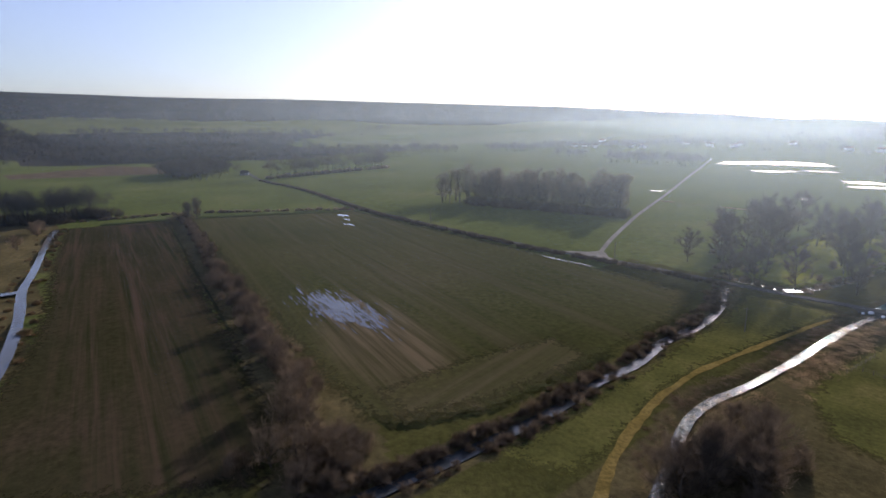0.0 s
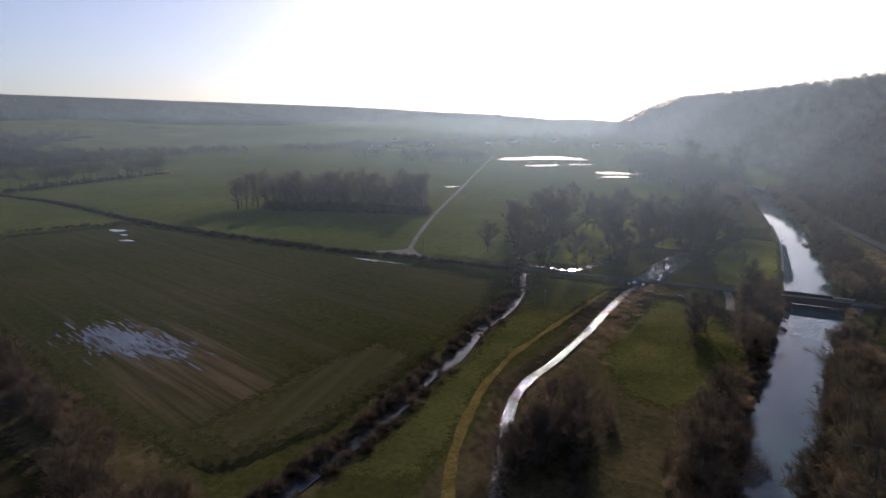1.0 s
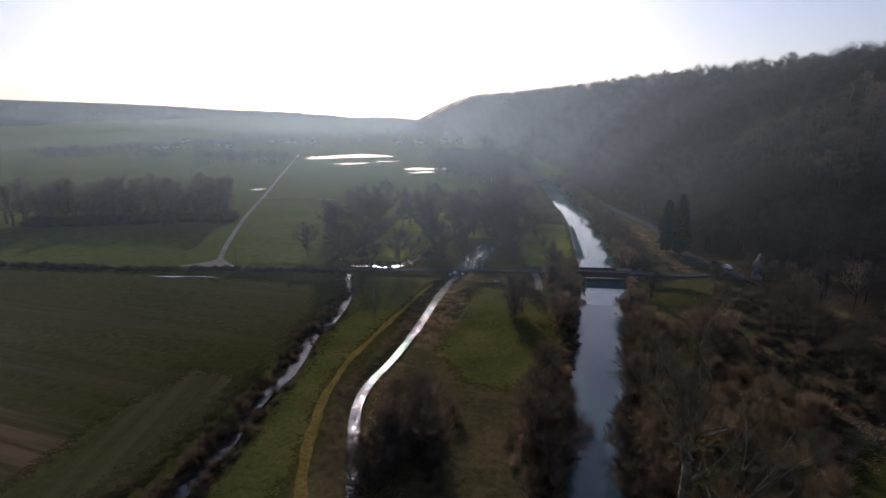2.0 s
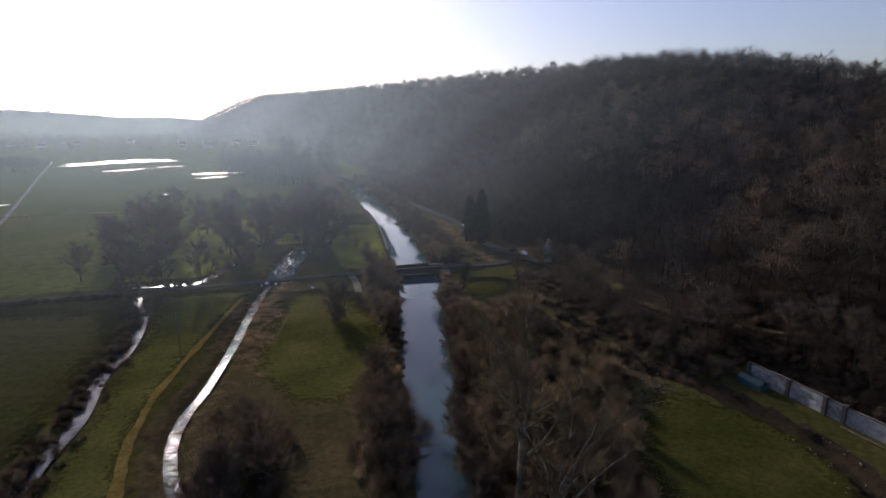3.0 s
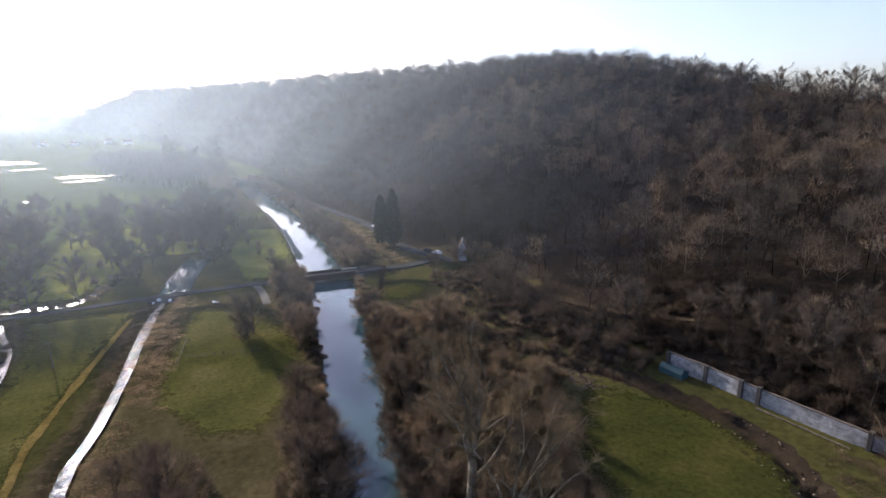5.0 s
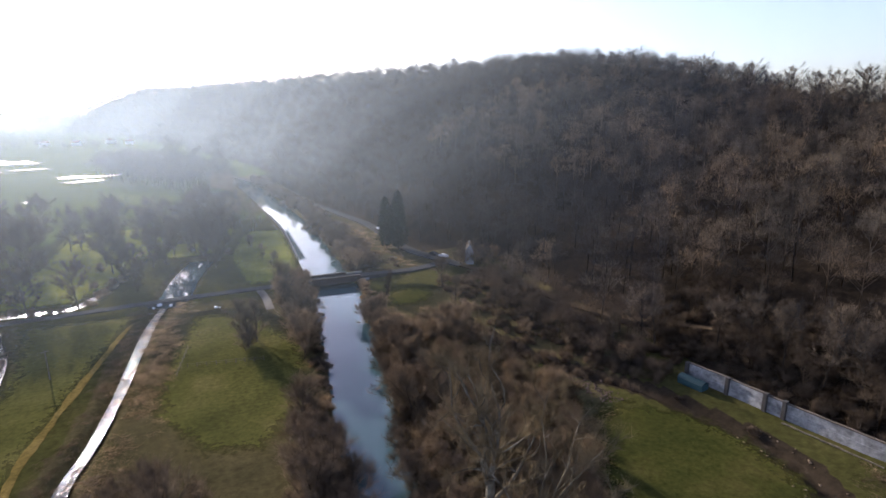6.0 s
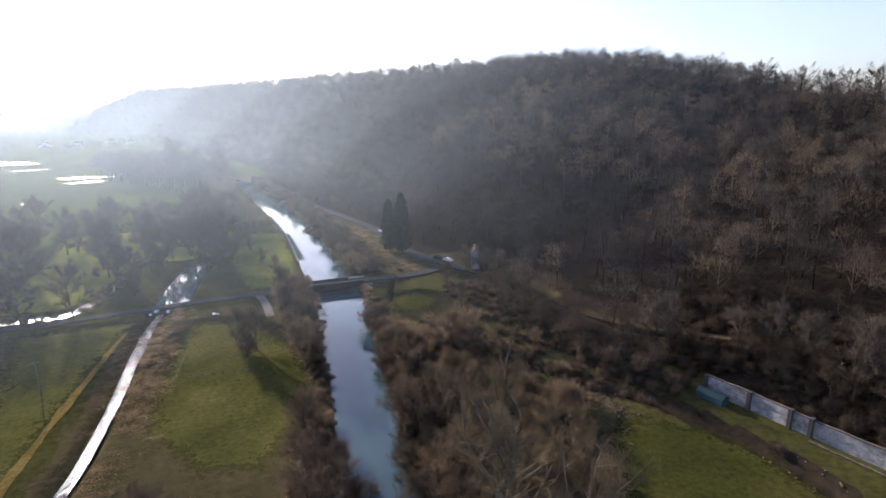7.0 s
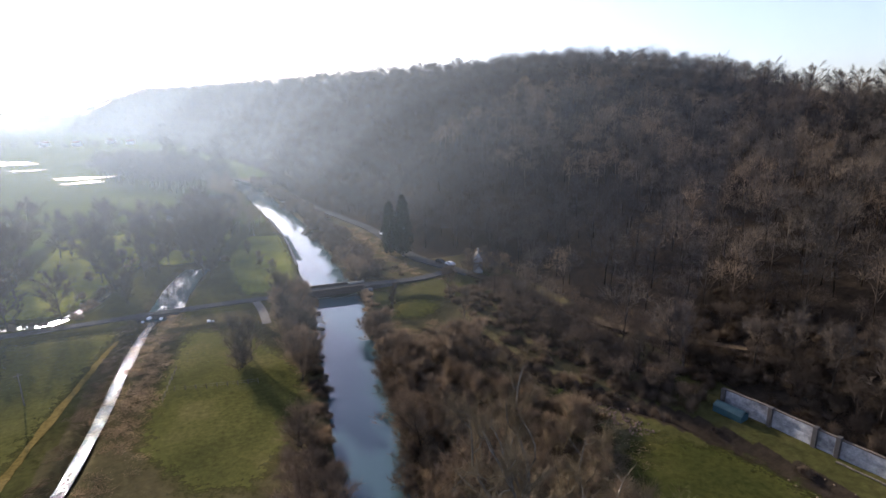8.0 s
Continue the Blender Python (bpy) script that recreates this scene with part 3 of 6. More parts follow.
# the large shallow pool: many narrow streaks between the crop rows
rng = np.random.default_rng(5)
bm = bmesh.new()
for k in range(360):
    u, v = rng.normal(0, 1), rng.normal(0, 1)
    cx, cy = -146 + 10.5 * u + 0.5 * v, 79 - 0.3 * u + 4.8 * v
    ln, wd = 6.5 * rng.uniform(0.2, 1.3) * (1.4 - 0.4 * min(abs(v), 2)), 0.5 * rng.uniform(0.2, 1.5) * (1.3 - 0.4 * min(abs(v), 2))
    z = 0.062 + 0.0002 * k
    ring = []
    for i in range(18):
        a = i / 18 * 2 * math.pi
        r = 1 + 0.3 * noise.noise((math.cos(a) * 1.5, math.sin(a) * 1.5, k * 3.1))
        p, q = math.cos(a) * ln / 2 * r, math.sin(a) * wd / 2 * r
        ring.append(bm.verts.new((cx + p * 0.982 + q * 0.19, cy - p * 0.19 + q * 0.982, z)))
    bm.faces.new(ring)
tagged(part("pool", bm, M_FLOOD), "shallow flood water lying between the crop rows", "puddle", kind="structure")
for k, (a, b, c, d) in enumerate([(-308, 172, 14, 4), (-275, 158, 10, 3), (-292, 166, 8, 2), (-144, 180.5, 12, 1.2), (-131, 181.5, 9, 1.0), (-240, 435, 14, 5), (-138, 461, 9, 5)]):
    pool(a, b, c, d, 0.0, 0.08, k + 50)
for k, (a, b, c, d, tn) in enumerate([(-296, 852, 104, 90, 0.6), (-326, 812, 44, 34, 0.5), (-248, 706, 46, 16, 0.4), (-134, 626, 44, 26, 0.2), (-126, 585, 30, 16, 0.2), (-210, 740, 26, 9, 0.2)]):
    pool(a, b, c, d, tn, 0.1 + 0.004 * k, k + 70, "broad sheet of flood water on the meadows")

# ---- roads ----
ROAD = smooth_line([(-720, 262), (-585, 228), (-464, 221), (-323, 198), (-270, 193), (-233, 192), (-187, 191.5), (-158, 191.5), (-136, 194), (-109, 196), (-85, 196.5), (-68, 197.5), (-54, 198.5), (-37, 200), (-17, 201), (-6, 201)], 6)
ROAD = np.column_stack([ROAD, np.zeros(len(ROAD))])
ribbon("road", ROAD, 3.3, M_ROAD, "narrow asphalt lane across the valley", "road", lift=0.3, thick=1.4, ragged=0.3)
TRACK = smooth_line([(-134.5, 196), (-137, 203), (-145, 220), (-154, 240), (-183, 311), (-222, 416), (-300, 620), (-384, 843), (-402, 890)], 8)
ribbon("track", TRACK, 2.2, M_GRAVEL, "pale straight gravel track between pastures", "track", lift=0.12, thick=0.2, ragged=0.15)
patch("track", [(-150, 193.5), (-122, 195), (-130, 199), (-135, 205), (-139, 207), (-141, 201)], 0.37, M_GRAVEL, "pale gravel fan at the junction", "track", 0.2, 3, 2.0)
HILLROAD = smooth_line([(118, 62, 0), (100, 84, 0), (93, 97, 0), (84, 118, 0), (77, 138, 0), (72, 168, 0), (66, 191, 0), (58, 213, 0), (52, 234, 0), (51, 284, 0), (43, 328, 0), (28, 401, 0), (11, 496, 0), (-20, 600, 0)], 6)
HILLROAD[:, 2] = np.maximum(height(HILLROAD[:, 0], HILLROAD[:, 1]), 0.2)
for _ in range(4):
    HILLROAD[1:-1, 2] = (HILLROAD[:-2, 2] + HILLROAD[1:-1, 2] + HILLROAD[2:, 2]) / 3
split = int(np.argmin(np.abs(HILLROAD[:, 1] - 196)))
ribbon("track", HILLROAD[: split + 1], 3.4, M_SOIL, "leaf-strewn woodland lane along the hill", "track", lift=0.3, thick=1.6)
ribbon("road", HILLROAD[split:], 5.0, M_ROAD, "asphalt road along the foot of the wooded hill", "road", lift=0.3, thick=1.0)
EASTROAD = smooth_line([(26, 198.5, 1.4), (31, 199, 1.1), (38, 200, 0.6), (46, 201, 0.35), (58, 205, 0.3)], 2)
ribbon("road", EASTROAD, 3.8, M_ROAD, "asphalt lane from the bridge to the hill road", "road", lift=0.12, thick=1.4)
WESTRAMP = smooth_line([(-6, 201, 0.3), (-1, 200, 0.8), (4, 198.8, 1.5)], 2)
ribbon("road", WESTRAMP, 4.6, M_ROAD, "asphalt ramp up to the canal bridge", "road", lift=0.055, thick=1.8)
ribbon("path", smooth_line([(-9, 199, 0), (-8.2, 194, 0), (-7.6, 187, 0), (-7.4, 179, 0)], 2), 2.4, M_GRAVEL, "worn pale path by the bridge", "path", lift=0.1, thick=0.2)
STRAWPATH = smooth_line([(-44, 182), (-46.5, 168), (-48.6, 152), (-50.8, 137), (-52.4, 122), (-52.8, 106), (-50.6, 92), (-47.6, 80), (-44, 70), (-40, 61), (-36, 52)], 1.2)
ribbon("path", STRAWPATH, np.interp(np.arange(len(STRAWPATH)), [0, len(STRAWPATH) * 0.4, len(STRAWPATH) - 1], [1.0, 1.6, 2.3]), M_STRAW, "straw-coloured dry grass path on the river bank", "path", lift=0.07, thick=0.1, ragged=0.35)


ribbon("furrow", smooth_line([(-362, 80), (-296, 70.5), (-235, 60), (-190, 53), (-150, 46.5)], 4), 0.8, M_FURROW, "dark overgrown furrow along the tilled strip", "furrow", lift=0.07, thick=0.1, ragged=0.15)
ribbon("ditch", smooth_line(PASTURE_DITCH, 5), 2.4, M_BANK, "dark drainage ditch across the pasture", "ditch", lift=0.09, thick=0.1, ragged=0.3)


# ---- trees ----
def tube(verts, faces, a, b, ra, rb, sides):
    a, b = np.asarray(a, float), np.asarray(b, float)
    d = b - a
    d /= np.linalg.norm(d) + 1e-9
    u = np.cross(d, (0.31, 0.87, 0.38))
    u /= np.linalg.norm(u) + 1e-9
    v = np.cross(d, u)
    k0 = len(verts)
    for p, r in ((a, ra), (b, rb)):
        for s in range(sides):
            an = 2 * math.pi * s / sides
            verts.append(p + r * (math.cos(an) * u + math.sin(an) * v))
    for s in range(sides):
        i, j = k0 + s, k0 + (s + 1) % sides
        faces.append((i, j, j + sides))
        faces.append((i, j + sides, i + sides))


def bare_tree(seed, H, R, limbs=10, subs=6, twigs=12, twig_len=1.3, twig_w=0.05, first=0.28, rise=0.75, trunk_r=None, lean=0.0, stems=1, droop=0.0):
    """Trunk with limbs, and a crown of branches with fine twigs, as two pairs of arrays."""
    g = np.random.default_rng(seed)
    tv, tf, cv, cf = [], [], [], []
    trunk_r = trunk_r or H * 0.016

    def run(p, d, length, r0, r1, n, sides, store, bend):
        pts = [np.array(p, float)]
        d = np.array(d, float)
        for i in range(n):
            d = d + g.normal(0, bend, 3) + np.array((0, 0, 0.06))
            d /= np.linalg.norm(d)
            q = pts[-1] + d * length / n
            ra, rb = r0 + (r1 - r0) * i / n, r0 + (r1 - r0) * (i + 1) / n
            tube(*store, pts[-1], q, ra, rb, sides)
            pts.append(q)
        return np.array(pts)

    def along(pts, s):
        f = s * (len(pts) - 1)
        i = min(int(f), len(pts) - 2)
        return pts[i] + (pts[i + 1] - pts[i]) * (f - i), (pts[i + 1] - pts[i])

    def add_twigs(pts, count, size):
        for _ in range(count):
            p, d = along(pts, g.uniform(0.15, 1.0))
            d = d / (np.linalg.norm(d) + 1e-9)
            w = d * 0.7 + g.normal(0, 0.55, 3) + np.array((0, 0, 0.25 - droop))
            w /= np.linalg.norm(w)
            u = np.cross(w, g.normal(0, 1, 3))
            u *= twig_w * g.uniform(0.7, 1.4) / (np.linalg.norm(u) + 1e-9)
            ln = size * g.uniform(0.6, 1.4)
            k = len(cv)
            cv.extend([p - u, p + u, p + w * ln])
            cf.append((k, k + 1, k + 2))

    for s in range(stems):
        an = g.uniform(0, 6.28)
        d0 = np.array((math.cos(an), math.sin(an), 0)) * (0.0 if stems == 1 else 0.35) + np.array((lean, 0, 1.0))
        start = np.array((0, 0, -0.3)) + (np.array((math.cos(an), math.sin(an), 0)) * trunk_r * (stems > 1))
        trunk = run(start, d0, H * 0.86, trunk_r, trunk_r * 0.18, 6, 6, (tv, tf), 0.06)
        add_twigs(trunk[4:], twigs * 2, twig_len)
        for i in range(limbs):
            q = first + (0.97 - first) * (i + g.uniform(0, 0.9)) / limbs
            p, _ = along(trunk, q)
            an = i * 2.4 + g.uniform(-0.5, 0.5)
            taper = math.sin(math.pi * min(1, 0.22 + 0.78 * (q - first) / (1 - first))) ** 0.6
            d = np.array((math.cos(an), math.sin(an), rise * g.uniform(0.6, 1.3)))
            d /= np.linalg.norm(d)
            ln = R * 1.1 * max(0.3, taper) * g.uniform(0.8, 1.2)
            rl = trunk_r * (0.5 - 0.3 * q)
            limb = run(p, d, ln, rl, rl * 0.3, 3, 3, (tv, tf), 0.16)
            add_twigs(limb, twigs, twig_len)
            for j in range(subs):
                p2, d2 = along(limb, g.uniform(0.1, 1.0))
                d2 = d2 / np.linalg.norm(d2) + g.normal(0, 0.5, 3)
                d2[2] += 0.2 - droop
                d2 /= np.linalg.norm(d2)
                sub = run(p2, d2, ln * g.uniform(0.3, 0.55), rl * 0.38, rl * 0.1, 1, 3, (cv, cf), 0.2)
                add_twigs(sub, twigs, twig_len)
    return (np.array(tv), np.array(tf)), (np.array(cv), np.array(cf))


def tree_thing(name, arrays, bark, twig, label, category="tree", group="", ivy=0, seed=0):
    (tv, tf), (cv, cf) = arrays
    root = tagged(new(name), label, category, group)
    part("trunk", arrays_mesh("trunk", tv, tf, bark), parent=root)
    part("crown", arrays_mesh("crown", cv, cf, twig, rounded(cv)), parent=root)
    if ivy:
        part("ivy", ivy_mesh(seed, ivy, 0.9), parent=root, label="dark ivy climbing the trunk")
    return root


def ivy_mesh(seed, H, r):
    g = np.random.default_rng(seed)
    n = 180
    z = g.uniform(0.3, H, n)
    a = g.uniform(0, 6.28, n)
    rad = (r * (1 - 0.6 * z / H)) * g.uniform(0.4, 1.1, n)
    p = np.stack([np.cos(a) * rad, np.sin(a) * rad, z], 1)
    return leaf_cloud("ivy", p, 0.42, g, M_IVY)


def leaf_cloud(name, p, size, g, mat, flat=1.0):
    n = len(p)
    u = g.normal(0, 1, (n, 3))
    u /= np.linalg.norm(u, axis=1)[:, None]
    w = np.cross(u, g.normal(0, 1, (n, 3)))
    w /= np.linalg.norm(w, axis=1)[:, None] + 1e-9
    s = size * g.uniform(0.6, 1.4, n)[:, None]
    v = np.stack([p - u * s * 0.5, p + w * s * 0.35, p + u * s * 0.5, p - w * s * 0.35], 1).reshape(-1, 3)
    f = np.arange(n * 4).reshape(n, 4)
    return arrays_mesh(name, v, f, mat)


def shrub_mesh(seed, R, H, count, mat, blade=0.9, width=0.05, upright=0.6):
    """A mound of fine stems."""
    g = np.random.default_rng(seed)
    lumps = g.normal(0, 0.45, (6, 2)) * R
    which = g.integers(0, 6, count)
    base = lumps[which] * 0.8 + g.normal(0, 0.16, (count, 2)) * R
    out = np.column_stack([base * 0.6 + g.normal(0, 0.35, (count, 2)) * R, np.full(count, upright * H * 0.8) * g.uniform(0.4, 1.2, count)])
    out /= np.linalg.norm(out, axis=1)[:, None]
    dome = np.clip(1 - (np.linalg.norm(base, axis=1) / (1.25 * R)) ** 2, 0.12, 1)
    z0 = g.uniform(-0.05, 0.75, count) * H * dome
    p = np.column_stack([base, z0])
    ln = blade * g.uniform(0.6, 1.4, count)[:, None]
    u = np.cross(out, g.normal(0, 1, (count, 3)))
    u *= width / (np.linalg.norm(u, axis=1)[:, None] + 1e-9)
    v = np.stack([p - u, p + u, p + out * ln], 1).reshape(-1, 3)
    return arrays_mesh("shrub", v, np.arange(count * 3).reshape(-1, 3), mat, rounded(v))


def plant(proto, x, y, scale=1.0, turn=0.0, sink=0.05, squash=1.0):
    """Another copy of a tree or shrub, standing on the land."""
    ob = copy_thing(proto, pose(x, y, height1(x, y) - sink, 0, 0, turn))
    ob.scale = (scale, scale, scale * squash)
    return ob


def retire(ob):
    for o in (*ob.children_recursive, ob):
        bpy.data.objects.remove(o)


# ---- woods: many trees as one piece of growth ----
def clump_arrays(seed, H, R, twigs, tw, tl, trunk=0.2, limbs=True):
    """A quick tree: trunk, a few limbs and a crown of twigs on several rounded lobes."""
    g = np.random.default_rng(seed)
    v, f = [], []
    tube(v, f, (0, 0, -1), (g.normal(0, 0.4), g.normal(0, 0.4), H * 0.72), trunk, trunk * 0.35, 3)
    lobes = []
    for k in range(7):
        a = k * 2.4 + g.uniform(-0.4, 0.4)
        q = (0.2, 0.55, 0.62, 0.5, 0.6, 0.66, 0.35)[k]
        c = np.array((math.cos(a) * R * q, math.sin(a) * R * q, H * (0.86, 0.62, 0.55, 0.7, 0.52, 0.64, 0.78)[k]))
        lobes.append(c)
        if limbs:
            tube(v, f, (0, 0, c[2] - H * 0.22), c, trunk * 0.4, trunk * 0.12, 3)
    n = twigs
    d = g.normal(0, 1, (n, 3))
    d[:, 2] = np.abs(d[:, 2]) * 0.9 - 0.25
    d /= np.linalg.norm(d, axis=1)[:, None]
    c = np.array(lobes)[g.integers(0, 7, n)]
    p = c + d * np.array((R * 0.46, R * 0.46, H * 0.15)) * g.uniform(0.3, 1.0, n)[:, None]
    out = d * 0.8 + g.normal(0, 0.35, (n, 3)) + np.array((0, 0, 0.45))
    out /= np.linalg.norm(out, axis=1)[:, None]
    u = np.cross(out, g.normal(0, 1, (n, 3)))
    u *= tw / (np.linalg.norm(u, axis=1)[:, None] + 1e-9)
    ln = tl * g.uniform(0.6, 1.4, n)[:, None]
    k = len(v)
    v = np.vstack([np.array(v), np.stack([p - u, p + u, p + out * ln], 1).reshape(-1, 3)])
    f = np.vstack([np.array(f), k + np.arange(n * 3).reshape(-1, 3)])
    return v, f


def wood(name, places, protos, lo, hi, mat, label):
    vs, fs, ns, k = [], [], [], 0
    ways = [rounded(v) for v, f in protos]
    px, py = np.array(places).T
    pz = height(px, py)
    for x, y, z in zip(px, py, pz):
        which = rng.integers(len(protos))
        (v, f), o = protos[which], ways[which]
        a, s = rng.uniform(0, 6.28), rng.uniform(lo, hi)
        ca, sa = math.cos(a) * s, math.sin(a) * s
        w = np.column_stack([v[:, 0] * ca - v[:, 1] * sa + x, v[:, 0] * sa + v[:, 1] * ca + y, v[:, 2] * s * rng.uniform(0.85, 1.2) + z])
        vs.append(w)
        fs.append(f + k)
        ns.append(np.column_stack([(o[:, 0] * ca - o[:, 1] * sa) / s, (o[:, 0] * sa + o[:, 1] * ca) / s, o[:, 2]]))
        k += len(v)
    return tagged(new(name, arrays_mesh(name, np.vstack(vs), np.vstack(fs), mat, np.vstack(ns))), label, "woodland", kind="stuff")




def joined(arrays):
    (tv, tf), (cv, cf) = arrays
    return np.vstack([tv, cv]), np.vstack([tf, cf + len(tv)])


def mesh_arrays(me):
    v = np.zeros(len(me.vertices) * 3)
    me.vertices.foreach_get("co", v)
    return v.reshape(-1, 3), np.arange(len(me.vertices)).reshape(-1, 3)


near_clumps = [clump_arrays(200 + k, 15, 5.4, 560, 0.042, 1.6) for k in range(6)]
far_clumps = [clump_arrays(210 + k, 15, 6.0, 110, 0.2, 2.6, 0.25, False) for k in range(5)]


mid_clumps = [clump_arrays(220 + k, 15, 6.0, 400, 0.06, 1.7) for k in range(5)]
tiny_clumps = [clump_arrays(230 + k, 13, 7.0, 34, 0.6, 4.5, 0.3, False) for k in range(4)]


rng = np.random.default_rng(11)
WOODS = [bare_tree(20 + k, 15, 4.6, 13, 7, 13, 1.9, 0.036, 0.22 + 0.07 * k, 0.95) for k in range(5)]
VALLEY = [bare_tree(40 + k, 12, 3.6, 16, 6, 13, 1.7, 0.03, 0.1, 1.5) for k in range(4)]
wood_protos = [tree_thing("tree", a, M_BARK, M_WOODTWIG, "bare brown woodland tree on the hillside", group="hillside trees") for a in WOODS]
valley_protos = [tree_thing("tree", a, M_BARK, M_TWIG, "bare dark riverside tree", group="riverside trees") for a in VALLEY]
PARK = [bare_tree(46 + k, 18, 6.2, 15, 7, 22, 1.7, 0.055, 0.14, 0.8) for k in range(4)]
park_protos = [tree_thing("tree", a, M_BARK, M_PARKTWIG, "broad bare dark tree in the riverside park", group="park trees") for a in PARK]
PARK_JOINED = [joined(a) for a in PARK]
BUSHY = [bare_tree(50 + k, 9, 4.0, 9, 8, 15, 1.5, 0.03, 0.08, 0.85, stems=2) for k in range(3)]
bushy_protos = [tree_thing("tree", BUSHY[k], M_BARK, M_SCRUB, "bushy bare willow among the thicket", group="thicket willows") for k in range(3)]
POPLARS = [bare_tree(60 + k, 25, 5.2, 18, 5, 10, 2.6, 0.042, 0.16, 1.2) for k in range(3)]
poplar_protos = [tree_thing("tree", POPLARS[k], M_BARK, M_POPLAR, "tall bare grey poplar in the copse", group="poplar copse", ivy=(0, 7, 0)[k], seed=k) for k in range(3)]
scrub_protos, reed_protos, bramble_protos = [], [], []
for k in range(5):
    ob = new("shrub", shrub_mesh(80 + k, 2.7, 3.8, 1150, M_SCRUB, 1.6, 0.022, 1.1))
    scrub_protos.append(tagged(ob, "bare brown thicket shrub", "shrub", "thicket shrubs"))
dark_protos, darkbush_protos = [], []
for k in range(3):
    me = scrub_protos[k].data.copy()
    me.materials[0] = M_MIDSCRUB
    dark_protos.append(tagged(new("shrub", me), "dense dark hedge bush without leaves", "shrub", "hedge bushes"))
    darkbush_protos.append(tree_thing("tree", bare_tree(54 + k, 9, 4.2, 11, 9, 15, 1.1, 0.019, 0.08, 0.75, stems=2), M_BARK, M_MIDSCRUB, "bushy dark bare tree by the river", group="dark bushy trees"))
for k in range(3):
    ob = new("reeds", shrub_mesh(90 + k, 1.5, 0.9, 420, M_REED, 0.8, 0.03, 1.4))
    reed_protos.append(tagged(ob, "clump of dry straw-coloured reeds on the bank", "reeds", "bank reeds"))
for k in range(3):
    ob = new("shrub", shrub_mesh(95 + k, 1.9, 1.6, 420, M_DARKSCRUB, 0.85, 0.042, 0.5))
    bramble_protos.append(tagged(ob, "low dark bramble on the bank", "shrub", "bank brambles"))
SCRUB = [mesh_arrays(shrub_mesh(70 + k, 2.6, 3.4, 520, M_SCRUB, 1.4, 0.05, 0.8)) for k in range(4)]
FINE = [mesh_arrays(o.data) for o in scrub_protos]
LOW = [mesh_arrays(shrub_mesh(76 + k, 4.5, 6.0, 240, M_SCRUB, 2.6, 0.17, 0.9)) for k in range(4)]
REEDS = [mesh_arrays(o.data) for o in reed_protos]
TUFTS = [mesh_arrays(shrub_mesh(100 + k, 6.0, 0.55, 420, M_SCRUB, 0.6, 0.035, 1.2)) for k in range(4)]
BRAMBLE = [mesh_arrays(o.data) for o in bramble_protos]


def scatter(protos, places, lo, hi, squash=(0.9, 1.15)):
    for x, y in places:
        plant(protos[rng.integers(len(protos))], x, y, rng.uniform(lo, hi), rng.uniform(0, 360), squash=rng.uniform(*squash))


def along_line(line, n, spread, offset=0.0):
    p = np.asarray(line)[:, :2]
    t = np.gradient(p, axis=0)
    t /= np.linalg.norm(t, axis=1)[:, None] + 1e-9
    side = np.stack([-t[:, 1], t[:, 0]], 1)
    i = rng.integers(0, len(p), n)
    return p[i] + side[i] * (offset + rng.normal(0, spread, n))[:, None] + rng.normal(0, 1.5, (n, 2)) * t[i]


def clear_of_water(x, y, gap=0.5):
    q = (np.array([x]), np.array([y]))
    return all(line_distance(*q, ln)[0] > w / 2 + gap for ln, w in ((CANAL, CANAL_W), (RIVER, RIVER_W), (POND, POND_W), (STREAM, STREAM_W), (BROOK, BROOK_W)))


# copse of poplars beyond the lane
places = [(-183 - 114 * u - 0.6 * d + 1.5 * rng.normal(), 297 - 30 * u + d) for u, d in zip(rng.random(165), 30 * rng.random(165))]
scatter(poplar_protos, places[:28], 0.75, 1.05)
wood("woodland", places[28:], [joined(a) for a in POPLARS], 0.55, 1.05, M_POPLAR, "inner trees of the poplar copse")
scatter(poplar_protos, [(-303, 258), (-308, 255), (-313, 260), (-301, 266), (-317, 266), (-310, 270)], 0.95, 1.1)
wood("undergrowth", [(-182 - 110 * u, 297 - 30 * u + 3 * rng.normal()) for u in rng.random(170)], SCRUB, 1.0, 1.9, M_PARKTWIG, "low dark undergrowth at the edge of the copse")

# hedge between the two fields
half = len(HEDGE) // 2
wood("hedge", along_line(HEDGE[:half], 130, 1.2), SCRUB, 0.5, 1.0, M_DARKSCRUB, "bare overgrown field hedge")
scatter(dark_protos, along_line(HEDGE[half:], 60, 2.2), 0.75, 1.35)
scatter(dark_protos, [(-80 + 5 * rng.normal(), 37 + 4 * rng.normal()) for _ in range(18)], 0.8, 1.2)
scatter(darkbush_protos, [(-132, 50), (-118, 47), (-103, 45), (-92, 41), (-84, 38), (-78, 34), (-150, 54), (-100, 41), (-88, 36), (-76, 38), (-72, 30), (-82, 30)], 0.7, 1.0)
scatter(valley_protos, [(-176, 60), (-205, 64), (-240, 70)], 0.5, 0.65)
scatter(valley_protos, [(-358, 92), (-352, 96), (-362, 99), (-349, 90)], 0.9, 1.1)
scatter(reed_protos, along_line(HEDGE[half:], 22, 1.6, 2.0), 0.8, 1.3)
